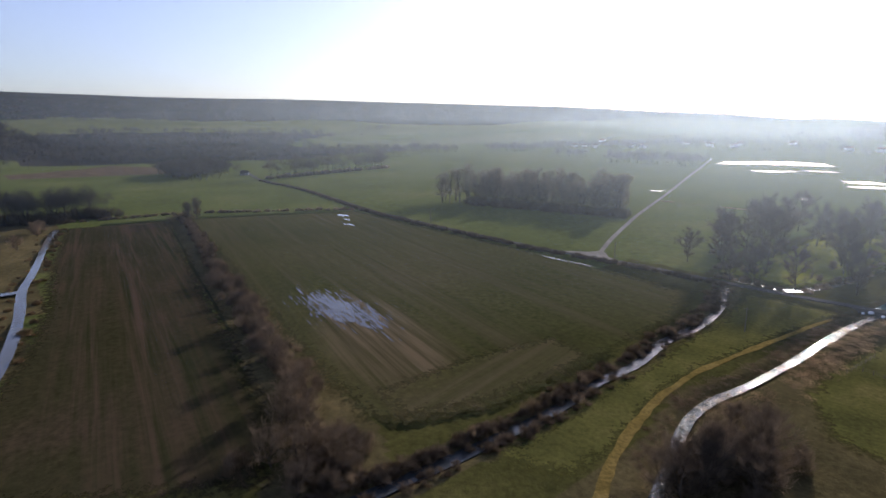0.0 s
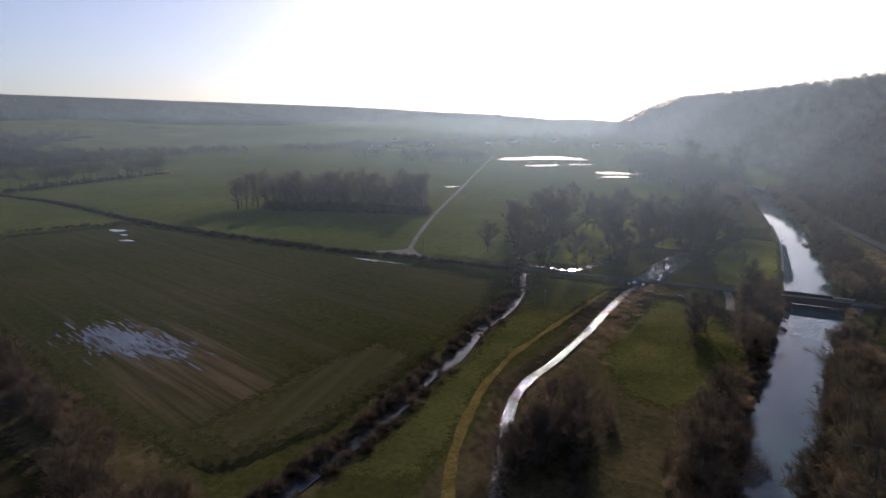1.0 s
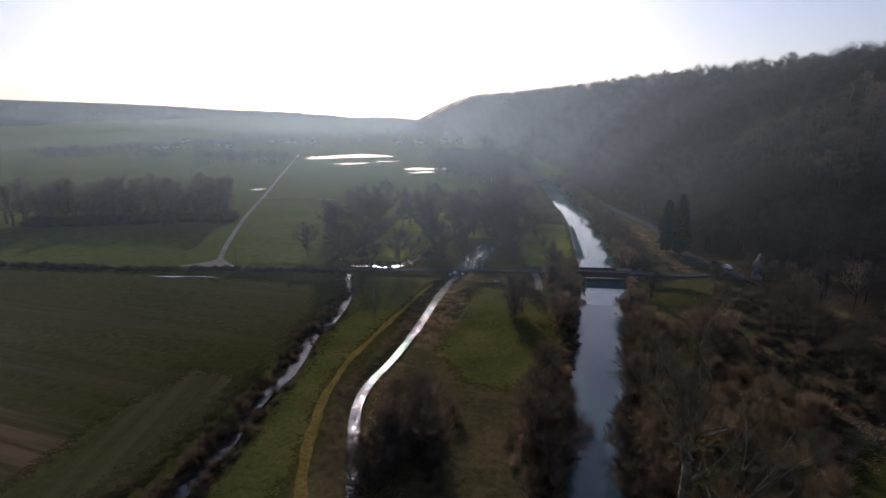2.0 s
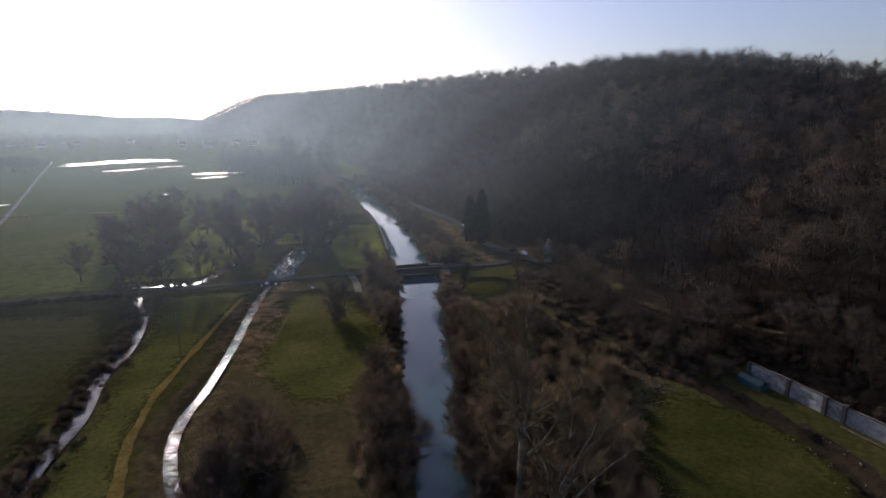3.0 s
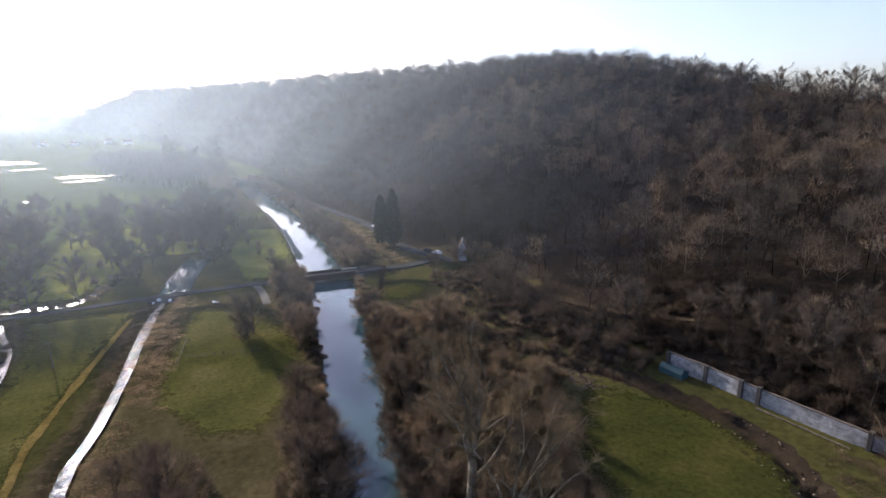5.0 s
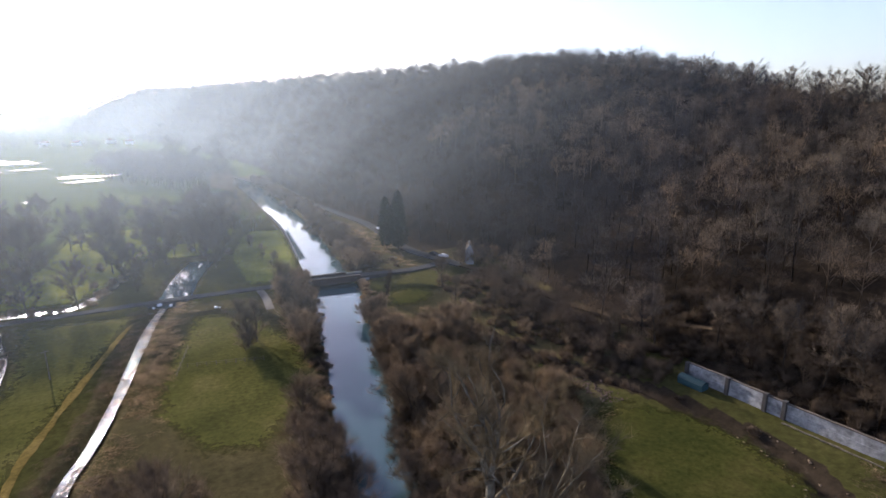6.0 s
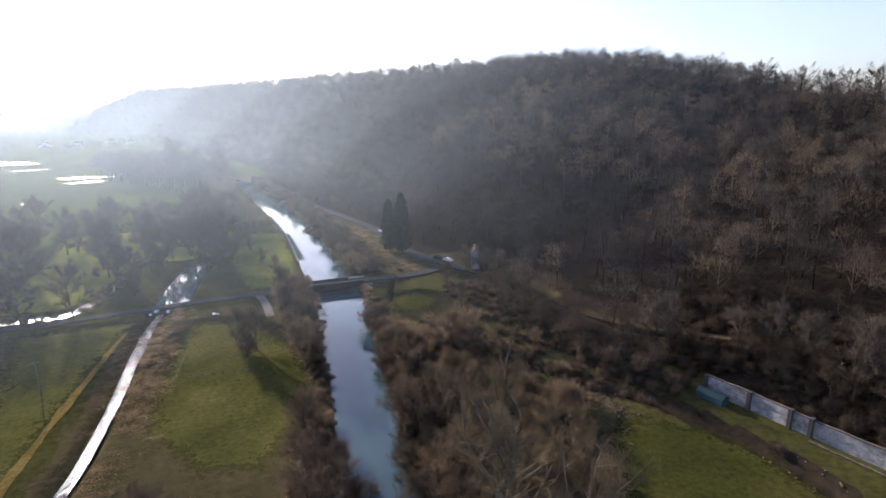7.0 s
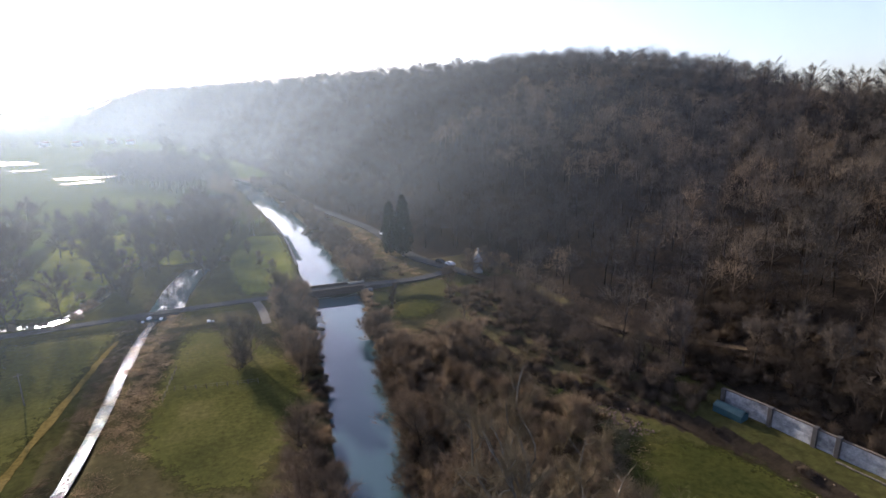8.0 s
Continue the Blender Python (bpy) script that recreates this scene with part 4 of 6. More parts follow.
# back hedge, with the row of leaning trees at its west end
BACKHEDGE = smooth_line([(-424, 2), (-400, 30), (-390, 70), (-386, 98), (-362, 136), (-340, 170), (-319, 193)], 4)
wood("hedge", along_line(BACKHEDGE, 110, 0.8), BRAMBLE, 0.7, 1.3, M_SCRUB, "low bare hedge behind the fields")
wood("woodland", along_line(smooth_line([(-430, -12), (-405, 20), (-408, 58)], 4), 66, 4.5), near_clumps, 0.95, 1.35, M_FARTWIG, "row of bare leaning trees behind the ditch")
wood("hedge", along_line(smooth_line([(-430, -12), (-405, 20), (-408, 58)], 4), 80, 4.0), SCRUB, 1.1, 2.2, M_PARKTWIG, "thick scrub under the tree row")
scatter(bushy_protos, along_line(DITCH[-8:], 7, 2.0, 5.0), 0.7, 0.95)

# stream and river banks
wood("bank_growth", along_line(smooth_line(PASTURE_DITCH, 5), 46, 0.5), BRAMBLE, 0.3, 0.5, M_SCRUB, "dark growth along the pasture ditch")
scatter(bramble_protos, along_line(STREAM, 44, 0.5, 2.4), 0.8, 1.25)
wood("bank_growth", np.vstack([along_line(STREAM, 90, 0.8, 2.6), along_line(STREAM[: len(STREAM) // 2], 60, 0.7, -2.0), along_line(STREAM[len(STREAM) // 3: len(STREAM) // 3 + 6], 14, 0.8, 0.0), along_line(STREAM[-16:-12], 10, 0.8, 0.0), along_line(STREAM, 70, 1.3, 0.6)]), BRAMBLE, 0.5, 1.05, M_DARKSCRUB, "dark scrub along the small stream")
scatter(bramble_protos, along_line(STREAM, 13, 0.4, -3.0), 0.5, 0.85)
scatter(scrub_protos, along_line(STREAM[: len(STREAM) // 2], 14, 0.5, 3.0), 0.4, 0.7)
scatter(reed_protos, along_line(STREAM, 44, 0.7, 3.8), 0.7, 1.2)
wood("bank_growth", along_line(RIVER, 110, 1.6, -5.0), TUFTS, 0.5, 0.9, M_SCRUB, "rough brown tussocks along the river bank")
wood("bank_growth", [(rng.uniform(66, 76), rng.uniform(44, 62)) for _ in range(30)], TUFTS, 0.4, 0.8, M_SCRUB, "rough brown growth below the wall end")
wood("bank_growth", along_line(RIVER, 120, 0.7, 3.4), TUFTS, 0.3, 0.55, M_DARKSCRUB, "low dark growth along the river bank")
scatter(reed_protos, along_line(DITCH, 40, 1.0, -3.2), 0.7, 1.3)
scatter(reed_protos, along_line(DITCH, 24, 0.8, 3.0), 0.6, 1.1)

wood("bank_growth", np.vstack([along_line(BROOK, 40, 0.5, 1.8), along_line(BROOK, 40, 0.5, -1.9)]), BRAMBLE, 0.5, 0.9, M_SCRUB, "low brown growth along the brook")
scatter(dark_protos, [(-76.5, 202.2), (-71.5, 202.0), (-64.5, 202.4), (-59.0, 209.5), (-56.3, 219), (-53.5, 233), (-52.2, 241), (-86, 202.5), (-82, 202.6)], 0.5, 0.8)
scatter(valley_protos, [(70.5, 197), (64.5, 198.5), (71, 204), (66, 206)], 0.55, 0.8)
scatter(bushy_protos, [(68, 196), (66.5, 202), (74, 206), (76, 198), (70, 207), (63.5, 199)], 0.6, 0.85)
# canal banks south of the bridge
reach = CANAL[(CANAL[:, 1] > 60) & (CANAL[:, 1] < 196)]
scatter(bramble_protos, along_line(reach, 26, 0.7, CANAL_W / 2 + 1.6), 0.7, 1.1)
scatter(dark_protos, [(-7 + 2.8 * rng.normal(), 98 + 11 * rng.normal()) for _ in range(24)], 0.8, 1.2)
scatter(darkbush_protos, [(-8, 88), (-5, 96), (-9, 104), (-6, 112), (-9, 97), (-7, 82), (-7, 117), (-9.5, 90)], 0.85, 1.15)
scatter(valley_protos, [(-3.6, 84.5), (-3.2, 92)], 0.55, 0.7)
scatter(valley_protos, [(-3, 187), (-2.5, 182), (-4, 176), (-1, 192), (-3.5, 170)], 0.8, 1.0)
scatter(bushy_protos, [(1, 183), (0.5, 178), (2, 187), (-0.5, 168), (-1.5, 172), (2, 175), (1, 164), (-3, 177)], 0.85, 1.2)
# bare trees beside the track to the bridge, and scrub down the bank
scatter(valley_protos, [(-14.8, 153), (-12.6, 157), (-16.2, 159)], 0.85, 1.05)
scatter(darkbush_protos, [(-14.2, 154.5), (-15.6, 151.5)], 0.6, 0.8)
scatter(bushy_protos, [(-3.2, 141), (-2.4, 147), (-3.0, 152), (-1.6, 156), (-2.8, 161), (-0.8, 149)], 0.7, 1.0)
edge = [(np.interp(y, CANAL[:, 1], CANAL[:, 0]) + CANAL_W / 2 - np.interp(y, [60, 80, 100, 125, 150], [2.8, 2.5, 1.4, 0.7, -0.3]) + 0.5 * rng.normal(), y) for y in rng.uniform(70, 142, 26)]
wood("bank_growth", edge, [joined(a) for a in BUSHY], 0.4, 0.75, M_MIDSCRUB, "bare bushes leaning over the water")
# round clump of bare trees beside the river
scatter(darkbush_protos, [(-31 + 3.6 * np.clip(rng.normal(), -1.6, 1.6), 86 + 7 * np.clip(rng.normal(), -1.6, 1.6)) for _ in range(20)], 0.75, 1.05)
scatter(dark_protos, [(-31 + 3.8 * np.clip(rng.normal(), -1.7, 1.7), 88 + 8 * np.clip(rng.normal(), -1.7, 1.7)) for _ in range(22)], 0.7, 1.1)
# thicket east of the canal
scatter(bramble_protos, along_line(reach, 24, 0.7, -CANAL_W / 2 - 1.6), 0.7, 1.1)
wood("bank_growth", np.vstack([along_line(reach, 120, 0.9, -CANAL_W / 2 - 1.3), along_line(reach, 70, 0.7, CANAL_W / 2 + 1.3)]), BRAMBLE, 0.5, 1.0, M_SCRUB, "brown scrub overhanging the canal")

wood("bank_growth", along_line(reach[len(reach) // 3: len(reach) * 4 // 5], 26, 0.8, -CANAL_W / 2 - 1.8), [joined(a) for a in BUSHY], 0.45, 0.8, M_SCRUB, "bare bushes overhanging the canal")
scatter(bushy_protos, [(25, 206), (24, 212), (25.5, 219), (24, 226), (24.8, 233)], 0.7, 1.0)


def thicket_place():
    y = rng.uniform(58, 180)
    x0 = np.interp(y, [60, 98, 140, 180], [7.5, 10.5, 17, 25])
    x1 = np.interp(y, [60, 80, 95, 112, 130, 180], [26, 33, 43, 46, 43, 44])
    return rng.uniform(x0, x1), y


def clearing(x, y):
    """Open ground by the slim evergreen and along the foot of the hill lane."""
    return (18 < x < 46 and 146 < y < 196) or (y > 92 and abs(x - np.interp(y, [95, 115, 140], [50.5, 46, 42])) < 2.8)


def shading(x, y):
    """The edge of the thicket towards the pasture stays low."""
    return x > 24 and y < 138


scatter(scrub_protos, [q for q in (thicket_place() for _ in range(110)) if not clearing(*q)], 0.7, 1.2)
scatter(bushy_protos, [q for q in (thicket_place() for _ in range(34)) if not clearing(*q) and not shading(*q)], 0.6, 1.1)
wood("thicket", [q for q in (thicket_place() for _ in range(36)) if not clearing(*q) and not shading(*q)], [joined(a) for a in BUSHY], 0.6, 1.1, M_SCRUB, "bushy bare willows inside the thicket")
scatter(valley_protos, [q for q in (thicket_place() for _ in range(18)) if not clearing(*q) and not shading(*q)], 0.5, 0.8)
wood("thicket", [q for q in (thicket_place() for _ in range(160)) if not clearing(*q)], FINE, 0.6, 1.15, M_SCRUB, "dense bare brown thicket east of the canal")
wood("thicket", [(rng.uniform(79, 104), rng.uniform(42, 125)) for _ in range(400)], REEDS, 1.0, 2.1, M_DARKSCRUB, "brown undergrowth at the foot of the hill")
# the hedge's dark twigs also stand in for the embankment's shadow
wood("hedge", [(x, np.interp(x, ROAD[:, 0], ROAD[:, 1]) - 3.6 + 0.5 * rng.normal()) for x in rng.uniform(-570, -82, 560) if not -146 < x < -141], BRAMBLE, 0.7, 1.25, M_PARKTWIG, "low hedge on the roadside bank, bank shadow put into its dark colour")
wood("thicket", [q for q in (thicket_place() for _ in range(340)) if not (24 < q[0] < 44 and 158 < q[1] < 184)], TUFTS, 0.6, 1.2, M_SCRUB, "low brown growth filling the thicket")
scatter(dark_protos, along_line(GULLY[: len(GULLY) // 2], 34, 0.7, 0.0), 0.4, 0.65)
low = [(np.interp(y, [95, 115, 140, 190], [62, 51, 46, 46]) + 26 * rng.random() ** 0.8, y) for y in rng.uniform(104, 188, 260)]
wood("undergrowth", [q for q in low if q[0] < 84], REEDS, 0.9, 1.7, M_DARKSCRUB, "low dark undergrowth between gully and hill lane")
young = [(np.interp(y, [95, 115, 140, 190], [66, 56, 52, 52]) + 24 * rng.random(), y) for y in rng.uniform(106, 174, 105)]
wood("thicket", [q for q in young if np.min(np.hypot(HILLROAD[:, 0] - q[0], HILLROAD[:, 1] - q[1])) > 3.5], near_clumps, 0.35, 0.65, M_DARKSCRUB, "slender young trees below the hill lane")
young = [(rng.uniform(81, 106), rng.uniform(46, 122)) for _ in range(70)]
wood("thicket", [q for q in young if np.min(np.hypot(HILLROAD[:, 0] - q[0], HILLROAD[:, 1] - q[1])) > 3.0], near_clumps, 0.4, 0.75, M_DARKSCRUB, "slender young trees above the wall")
scatter(dark_protos, [(64, 98.5), (66, 101), (62, 103), (67.5, 104.5), (64.5, 106), (60, 107.5), (69, 101.5), (58, 111), (61.5, 110)], 0.6, 0.95)
scatter(bushy_protos, [(66.5, 102), (63, 108), (60, 115), (68, 108), (57, 122), (52, 132)], 0.45, 0.7)
scatter(reed_protos, [(20.5, 124.7), (21.5, 123), (35.5, 95.8), (36.5, 94.5), (34.5, 97), (44, 100), (45.5, 104), (45, 110)], 1.2, 1.7)
scatter(bramble_protos, along_line(GULLY, 18, 0.5, 2.4), 0.5, 0.9)
scatter(valley_protos, [(44, 160), (52, 150), (58, 140), (60, 165), (47, 178), (62, 128), (66, 116)], 0.65, 0.9)
# trees in the park north of the lane
for x, y, k in ((-81, 201.5, 0.75), (-73, 202.5, 0.9), (-60.5, 203, 0.9), (-92, 284, 1.35), (-95, 268, 1.2), (-80, 234, 1.3), (-84, 250, 1.25), (-61, 254, 1.1), (-57, 242, 1.1), (-47.5, 266, 1.15), (-46, 214, 0.6), (-25, 243, 1.1), (-20.5, 250, 1.1),
                (-21, 262, 1.15), (-22, 234, 0.8), (-52, 232, 0.9), (-98, 322, 1.2), (-106, 300, 1.2), (-44, 300, 1.1), (-52, 285, 1.1), (-66, 275, 1.15), (-101, 246, 1.0), (-97, 230, 0.95), (-90, 215, 0.9), (-104, 216, 0.8), (-112, 262, 1.0), (-44, 244, 0.9), (-38, 262, 1.0), (-48, 222, 0.7)):
    plant(park_protos[rng.integers(len(park_protos))], x, y, k, rng.uniform(0, 360))
park = 0
while park < 12:
    u = rng.random()
    x, y = -112 + 100 * u, rng.uniform(216, 300 + 70 * u)
    gap = abs(x + 76 - 0.16 * (y - 205))
    if clear_of_water(x, y, 2.0) and gap > 5 and x < -13 and not (x < -90 and y > 300):
        plant(park_protos[rng.integers(len(park_protos))], x, y, rng.uniform(0.7, 1.15), rng.uniform(0, 360))
        park += 1
wood("woodland", [(x, y) for x, y in ((rng.uniform(-38, -13), rng.uniform(256, 360)) for _ in range(30)) if clear_of_water(x, y, 1.5)], PARK_JOINED, 0.7, 1.1, M_PARKTWIG, "bare trees round the canal-side buildings")
wood("undergrowth", [(x, y) for x, y in ((rng.uniform(-108, -16), rng.uniform(210, 330)) for _ in range(26)) if clear_of_water(x, y, 1.0) and abs(x + 76 - 0.16 * (y - 205)) > 5], SCRUB, 0.6, 1.1, M_DARKSCRUB, "low scrub under the park trees")
scatter(valley_protos, [(-5, 240), (-2, 225), (-8, 262)], 0.5, 0.7)
far_bank = CANAL[(CANAL[:, 1] > 205) & (CANAL[:, 1] < 520)]
wood("bank_growth", along_line(far_bank, 190, 2.4, -CANAL_W / 2 - 4.5), SCRUB, 0.8, 1.5, M_DARKSCRUB, "bare scrub on the far canal bank")
wood("bank_growth", along_line(far_bank, 80, 2.5, -CANAL_W / 2 - 13), BRAMBLE, 0.5, 1.0, M_DARKSCRUB, "low scrub on the verge beside the road")
wood("bank_growth", along_line(far_bank[: len(far_bank) // 2], 70, 2.2, -CANAL_W / 2 - 7.5), [joined(a) for a in BUSHY], 0.35, 0.75, M_DARKSCRUB, "bare bushes between the canal and the road")
wood("bank_growth", [(np.interp(y, [204, 234, 300], [40, 38, 36]) + 7 * rng.normal(), y) for y in rng.uniform(207, 300, 60)], TUFTS, 0.6, 1.1, M_SCRUB, "rough brown tussocks on the verge")
wood("bank_growth", np.vstack([along_line(EASTROAD, 16, 0.6, 4.2), along_line(EASTROAD, 16, 0.6, -4.2)]), TUFTS, 0.3, 0.5, M_SCRUB, "rough grass on the lane embankment")
gap = [(np.interp(y, [205, 234, 284, 328, 401, 496], [66, 57, 56, 48, 34, 18]) + 16 * rng.random(), y) for y in rng.uniform(252, 520, 90)]
# dark twig material puts the shade of the hill bottom into the colour
wood("woodland", gap, near_clumps, 0.5, 0.8, M_PARKTWIG, "young trees on the uphill side of the road, shade in their colour")
wood("woodland", along_line(far_bank[: len(far_bank) * 2 // 3], 34, 1.2, -CANAL_W / 2 - 2.6), near_clumps, 0.4, 0.62, M_TWIG, "bare trees along the far canal bank")
wood("woodland", along_line(far_bank[len(far_bank) // 4:], 46, 4, CANAL_W / 2 + 17), near_clumps, 0.7, 1.0, M_TWIG, "bare trees along the canal spit")
# tree row and thorn hedges far across the valley
wood("woodland", [(-584 - 40 * u + 3 * rng.normal(), 235 + 185 * u) for u in rng.random(64)], mid_clumps, 0.9, 1.6, M_PARKTWIG, "far row of bare trees across the pasture")
wood("hedge", [(-584 - 40 * u, 235 + 185 * u) for u in rng.random(90)], SCRUB, 0.9, 1.5, M_SCRUB, "far hedge under the tree row")

def base_x(y):
    return np.interp(y, BASE_Y, BASE_X)


# the nearest trees of the hillside stand singly
count = 0
singles = []
for y in np.arange(36, 330, 7.6):
    for d in np.arange(-14 if 106 < y < 188 else 2, 90, 7.4):
        yy, xx = y + rng.uniform(-3, 3), base_x(y) + d + rng.uniform(-3, 3)
        if np.min(np.hypot(HILLROAD[:, 0] - xx, HILLROAD[:, 1] - yy)) < 5.5 or (xx < 82 and yy < 104) or math.hypot(xx - 66, yy - 197) < 9:
            continue
        if d > 0 or rng.random() < 0.5:
            singles.append((xx, yy))
singles.sort(key=lambda q: math.hypot(q[0], q[1] - 40))
scatter(wood_protos, singles[:28], 0.75, 1.1)
rest = singles[28:]
for y in np.arange(-40, 520, 9.0):
    for d in np.arange(90 if y > 30 else 10, 285, 9.0):
        rest.append((base_x(y) + d + rng.uniform(-3.5, 3.5), y + rng.uniform(-3.5, 3.5)))
for y in np.arange(330, 520, 9.0):
    for d in np.arange(2, 90, 9.0):
        rest.append((base_x(y) + d + rng.uniform(-3.5, 3.5), y + rng.uniform(-3.5, 3.5)))
def open_crest(x, y):
    """The crest thins to single trees at its lower southern end."""
    return 90 < y < 258 and x - base_x(y) > 188


thin = [(base_x(y) + d, y) for y, d in zip(rng.uniform(80, 262, 170), rng.uniform(190, 262, 170))]
wood("woodland", thin, near_clumps, 0.45, 0.8, M_WOODTWIG, "low bare trees on the open crest")
behind = [q for q in rest if q[1] < 0.554 * (q[0] + 14) - 26]
rest = [q for q in rest if not open_crest(*q) and q[1] >= 0.554 * (q[0] + 14) - 26]
wood("woodland", behind, far_clumps, 0.75, 1.15, M_WOODTWIG, "bare grey-brown wood further along the hill")
deep = [q for q in rest if q[0] - base_x(q[1]) > 110 or q[1] > 330]
shallow = [q for q in rest if not (q[0] - base_x(q[1]) > 110 or q[1] > 330)]
wood("woodland", [q for q in deep if q[1] <= 330], mid_clumps, 0.75, 1.15, M_WOODTWIG, "bare grey-brown beech wood on the upper hillside")
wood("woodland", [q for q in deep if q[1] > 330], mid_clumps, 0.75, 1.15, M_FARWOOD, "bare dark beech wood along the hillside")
# hill-foot trees get darker twigs than their neighbours: shade painted in
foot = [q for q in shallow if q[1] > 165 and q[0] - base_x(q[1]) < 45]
wood("woodland", foot, near_clumps, 0.75, 1.15, M_FARWOOD, "bare wood at the hill foot above the road, shade in its colour")
wood("woodland", [q for q in shallow if not (q[1] > 165 and q[0] - base_x(q[1]) < 45)], near_clumps, 0.75, 1.15, M_WOODTWIG, "bare brown beech and oak wood on the steep hillside")
far = []
for y in np.arange(520, 2500, 15.5):
    for d in np.arange(3, 300, 15.5):
        far.append((base_x(y) + d + rng.uniform(-6, 6), y + rng.uniform(-6, 6)))
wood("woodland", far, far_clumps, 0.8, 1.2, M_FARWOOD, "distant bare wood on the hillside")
flat_wood = [(rng.uniform(-128, 5), rng.uniform(470, 720)) for _ in range(620)]
wood("woodland", [q for q in flat_wood if q[1] > 574 - 1.75 * (q[0] + 107) and q[1] > 470 and q[0] < np.interp(q[1], CANAL[:, 1], CANAL[:, 0]) - 12], far_clumps, 0.9, 1.4, M_FARWOOD, "plantation on the flat beside the canal")
crest, far_crest = [], []
for k in range(1300):
    y = rng.uniform(60, 700)
    crest.append((base_x(y) + (rng.uniform(180, 240) if k % 3 == 0 else rng.uniform(238, 300)), y))
for _ in range(420):
    y = rng.uniform(700, 2450)
    far_crest.append((base_x(y) + rng.uniform(195, 330), y))
wood("undergrowth", far_crest, LOW, 1.5, 2.3, M_FARWOOD, "undergrowth along the distant crest")
wood("undergrowth", crest, LOW, 0.7, 1.15, M_WOODTWIG, "undergrowth along the wooded crest")
wood("woodland", [(-58, 560), (-52, 566), (-42, 560), (-38, 568), (-16, 558), (-20, 566)], [joined(a) for a in POPLARS], 1.3, 1.5, M_FARWOOD, "tall bare poplars above the plantation")
# woods and hedges at the foot of the downs
band = [(-690 + 60 * rng.normal() * 0.5 - 40 * u, 160 + 75 * u) for u in rng.random(420)]
wood("woodland", band, mid_clumps, 0.8, 1.15, M_FARTWIG, "dark coppice behind the pasture")
band = []
while len(band) < 1700:
    y = rng.uniform(-700, 1500)
    u = rng.random()
    x = -1085 + 0.25 * y + (u - 0.5) * 190 - 190 * (y < 250) * rng.random()
    if noise.noise((x / 130, y / 130, 1.7)) > -0.22 + 0.3 * (abs(u - 0.5) > 0.3):
        band.append((x, y))
wood("woodland", band, far_clumps, 0.6, 1.15, M_FARTWIG, "broken belt of bare trees at the foot of the downs")
side = []
while len(side) < 1500:
    w, y = rng.uniform(-20, 600), rng.uniform(-600, 720)
    x = -1050 + 0.25 * y - w
    if y < -0.5 * x + 60 * math.sin(w / 70.0) and w < 560 + 90 * math.sin(y / 210.0) and noise.noise((x / 90, y / 90, 5.2)) > -0.25:
        side.append((x, y))
side += [(-1330 + 30 * rng.normal(), 640 + 45 * rng.normal()) for _ in range(60)] + [(-1420 + 10 * rng.normal(), 930 + 22 * rng.normal()) for _ in range(14)]
side += [(-1150 + 75 * rng.normal(), 10 + 70 * rng.normal()) for _ in range(240)]
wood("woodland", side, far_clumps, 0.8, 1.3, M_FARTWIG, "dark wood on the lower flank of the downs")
downs = []
for _ in range(3000):
    y = rng.uniform(-1500, 3600)
    w = rng.uniform(1040, 1500)
    downs.append((-1050 + 0.25 * y - w, y))
wood("woodland", downs, tiny_clumps, 0.6, 0.95, M_FARTWIG, "wooded crest of the downs")
valley_far = [(rng.uniform(-900, -150), rng.uniform(1000, 2300)) for _ in range(420)] + [(-480 + 140 * rng.random(), 700 + 50 * rng.random()) for _ in range(120)] + [(-620 + 60 * rng.random(), 760 + 30 * rng.random()) for _ in range(30)]
wood("woodland", valley_far, far_clumps, 0.7, 1.2, M_FARTWIG, "scattered trees and hedges of the far valley")


# ---- haze: added translucent sheets that stand in for haze and sun glare ----
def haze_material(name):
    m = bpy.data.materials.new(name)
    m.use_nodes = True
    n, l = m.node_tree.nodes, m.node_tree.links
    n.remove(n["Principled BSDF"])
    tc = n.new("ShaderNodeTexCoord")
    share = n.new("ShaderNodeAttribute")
    share.attribute_name = "haze_share"
    # noise makes the sheet's density uneven
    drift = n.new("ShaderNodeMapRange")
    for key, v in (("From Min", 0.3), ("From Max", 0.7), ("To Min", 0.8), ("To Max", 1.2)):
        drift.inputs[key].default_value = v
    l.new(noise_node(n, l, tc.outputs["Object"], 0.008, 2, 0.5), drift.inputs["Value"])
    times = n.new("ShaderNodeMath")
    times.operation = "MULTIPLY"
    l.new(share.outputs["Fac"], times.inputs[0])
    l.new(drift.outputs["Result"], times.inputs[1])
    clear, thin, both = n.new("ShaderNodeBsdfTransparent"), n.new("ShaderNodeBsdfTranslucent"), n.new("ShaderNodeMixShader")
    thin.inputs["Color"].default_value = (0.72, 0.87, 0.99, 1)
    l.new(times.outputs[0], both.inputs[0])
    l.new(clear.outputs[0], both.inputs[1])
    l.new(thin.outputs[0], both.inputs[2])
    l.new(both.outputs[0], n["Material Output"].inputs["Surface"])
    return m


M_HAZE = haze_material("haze")


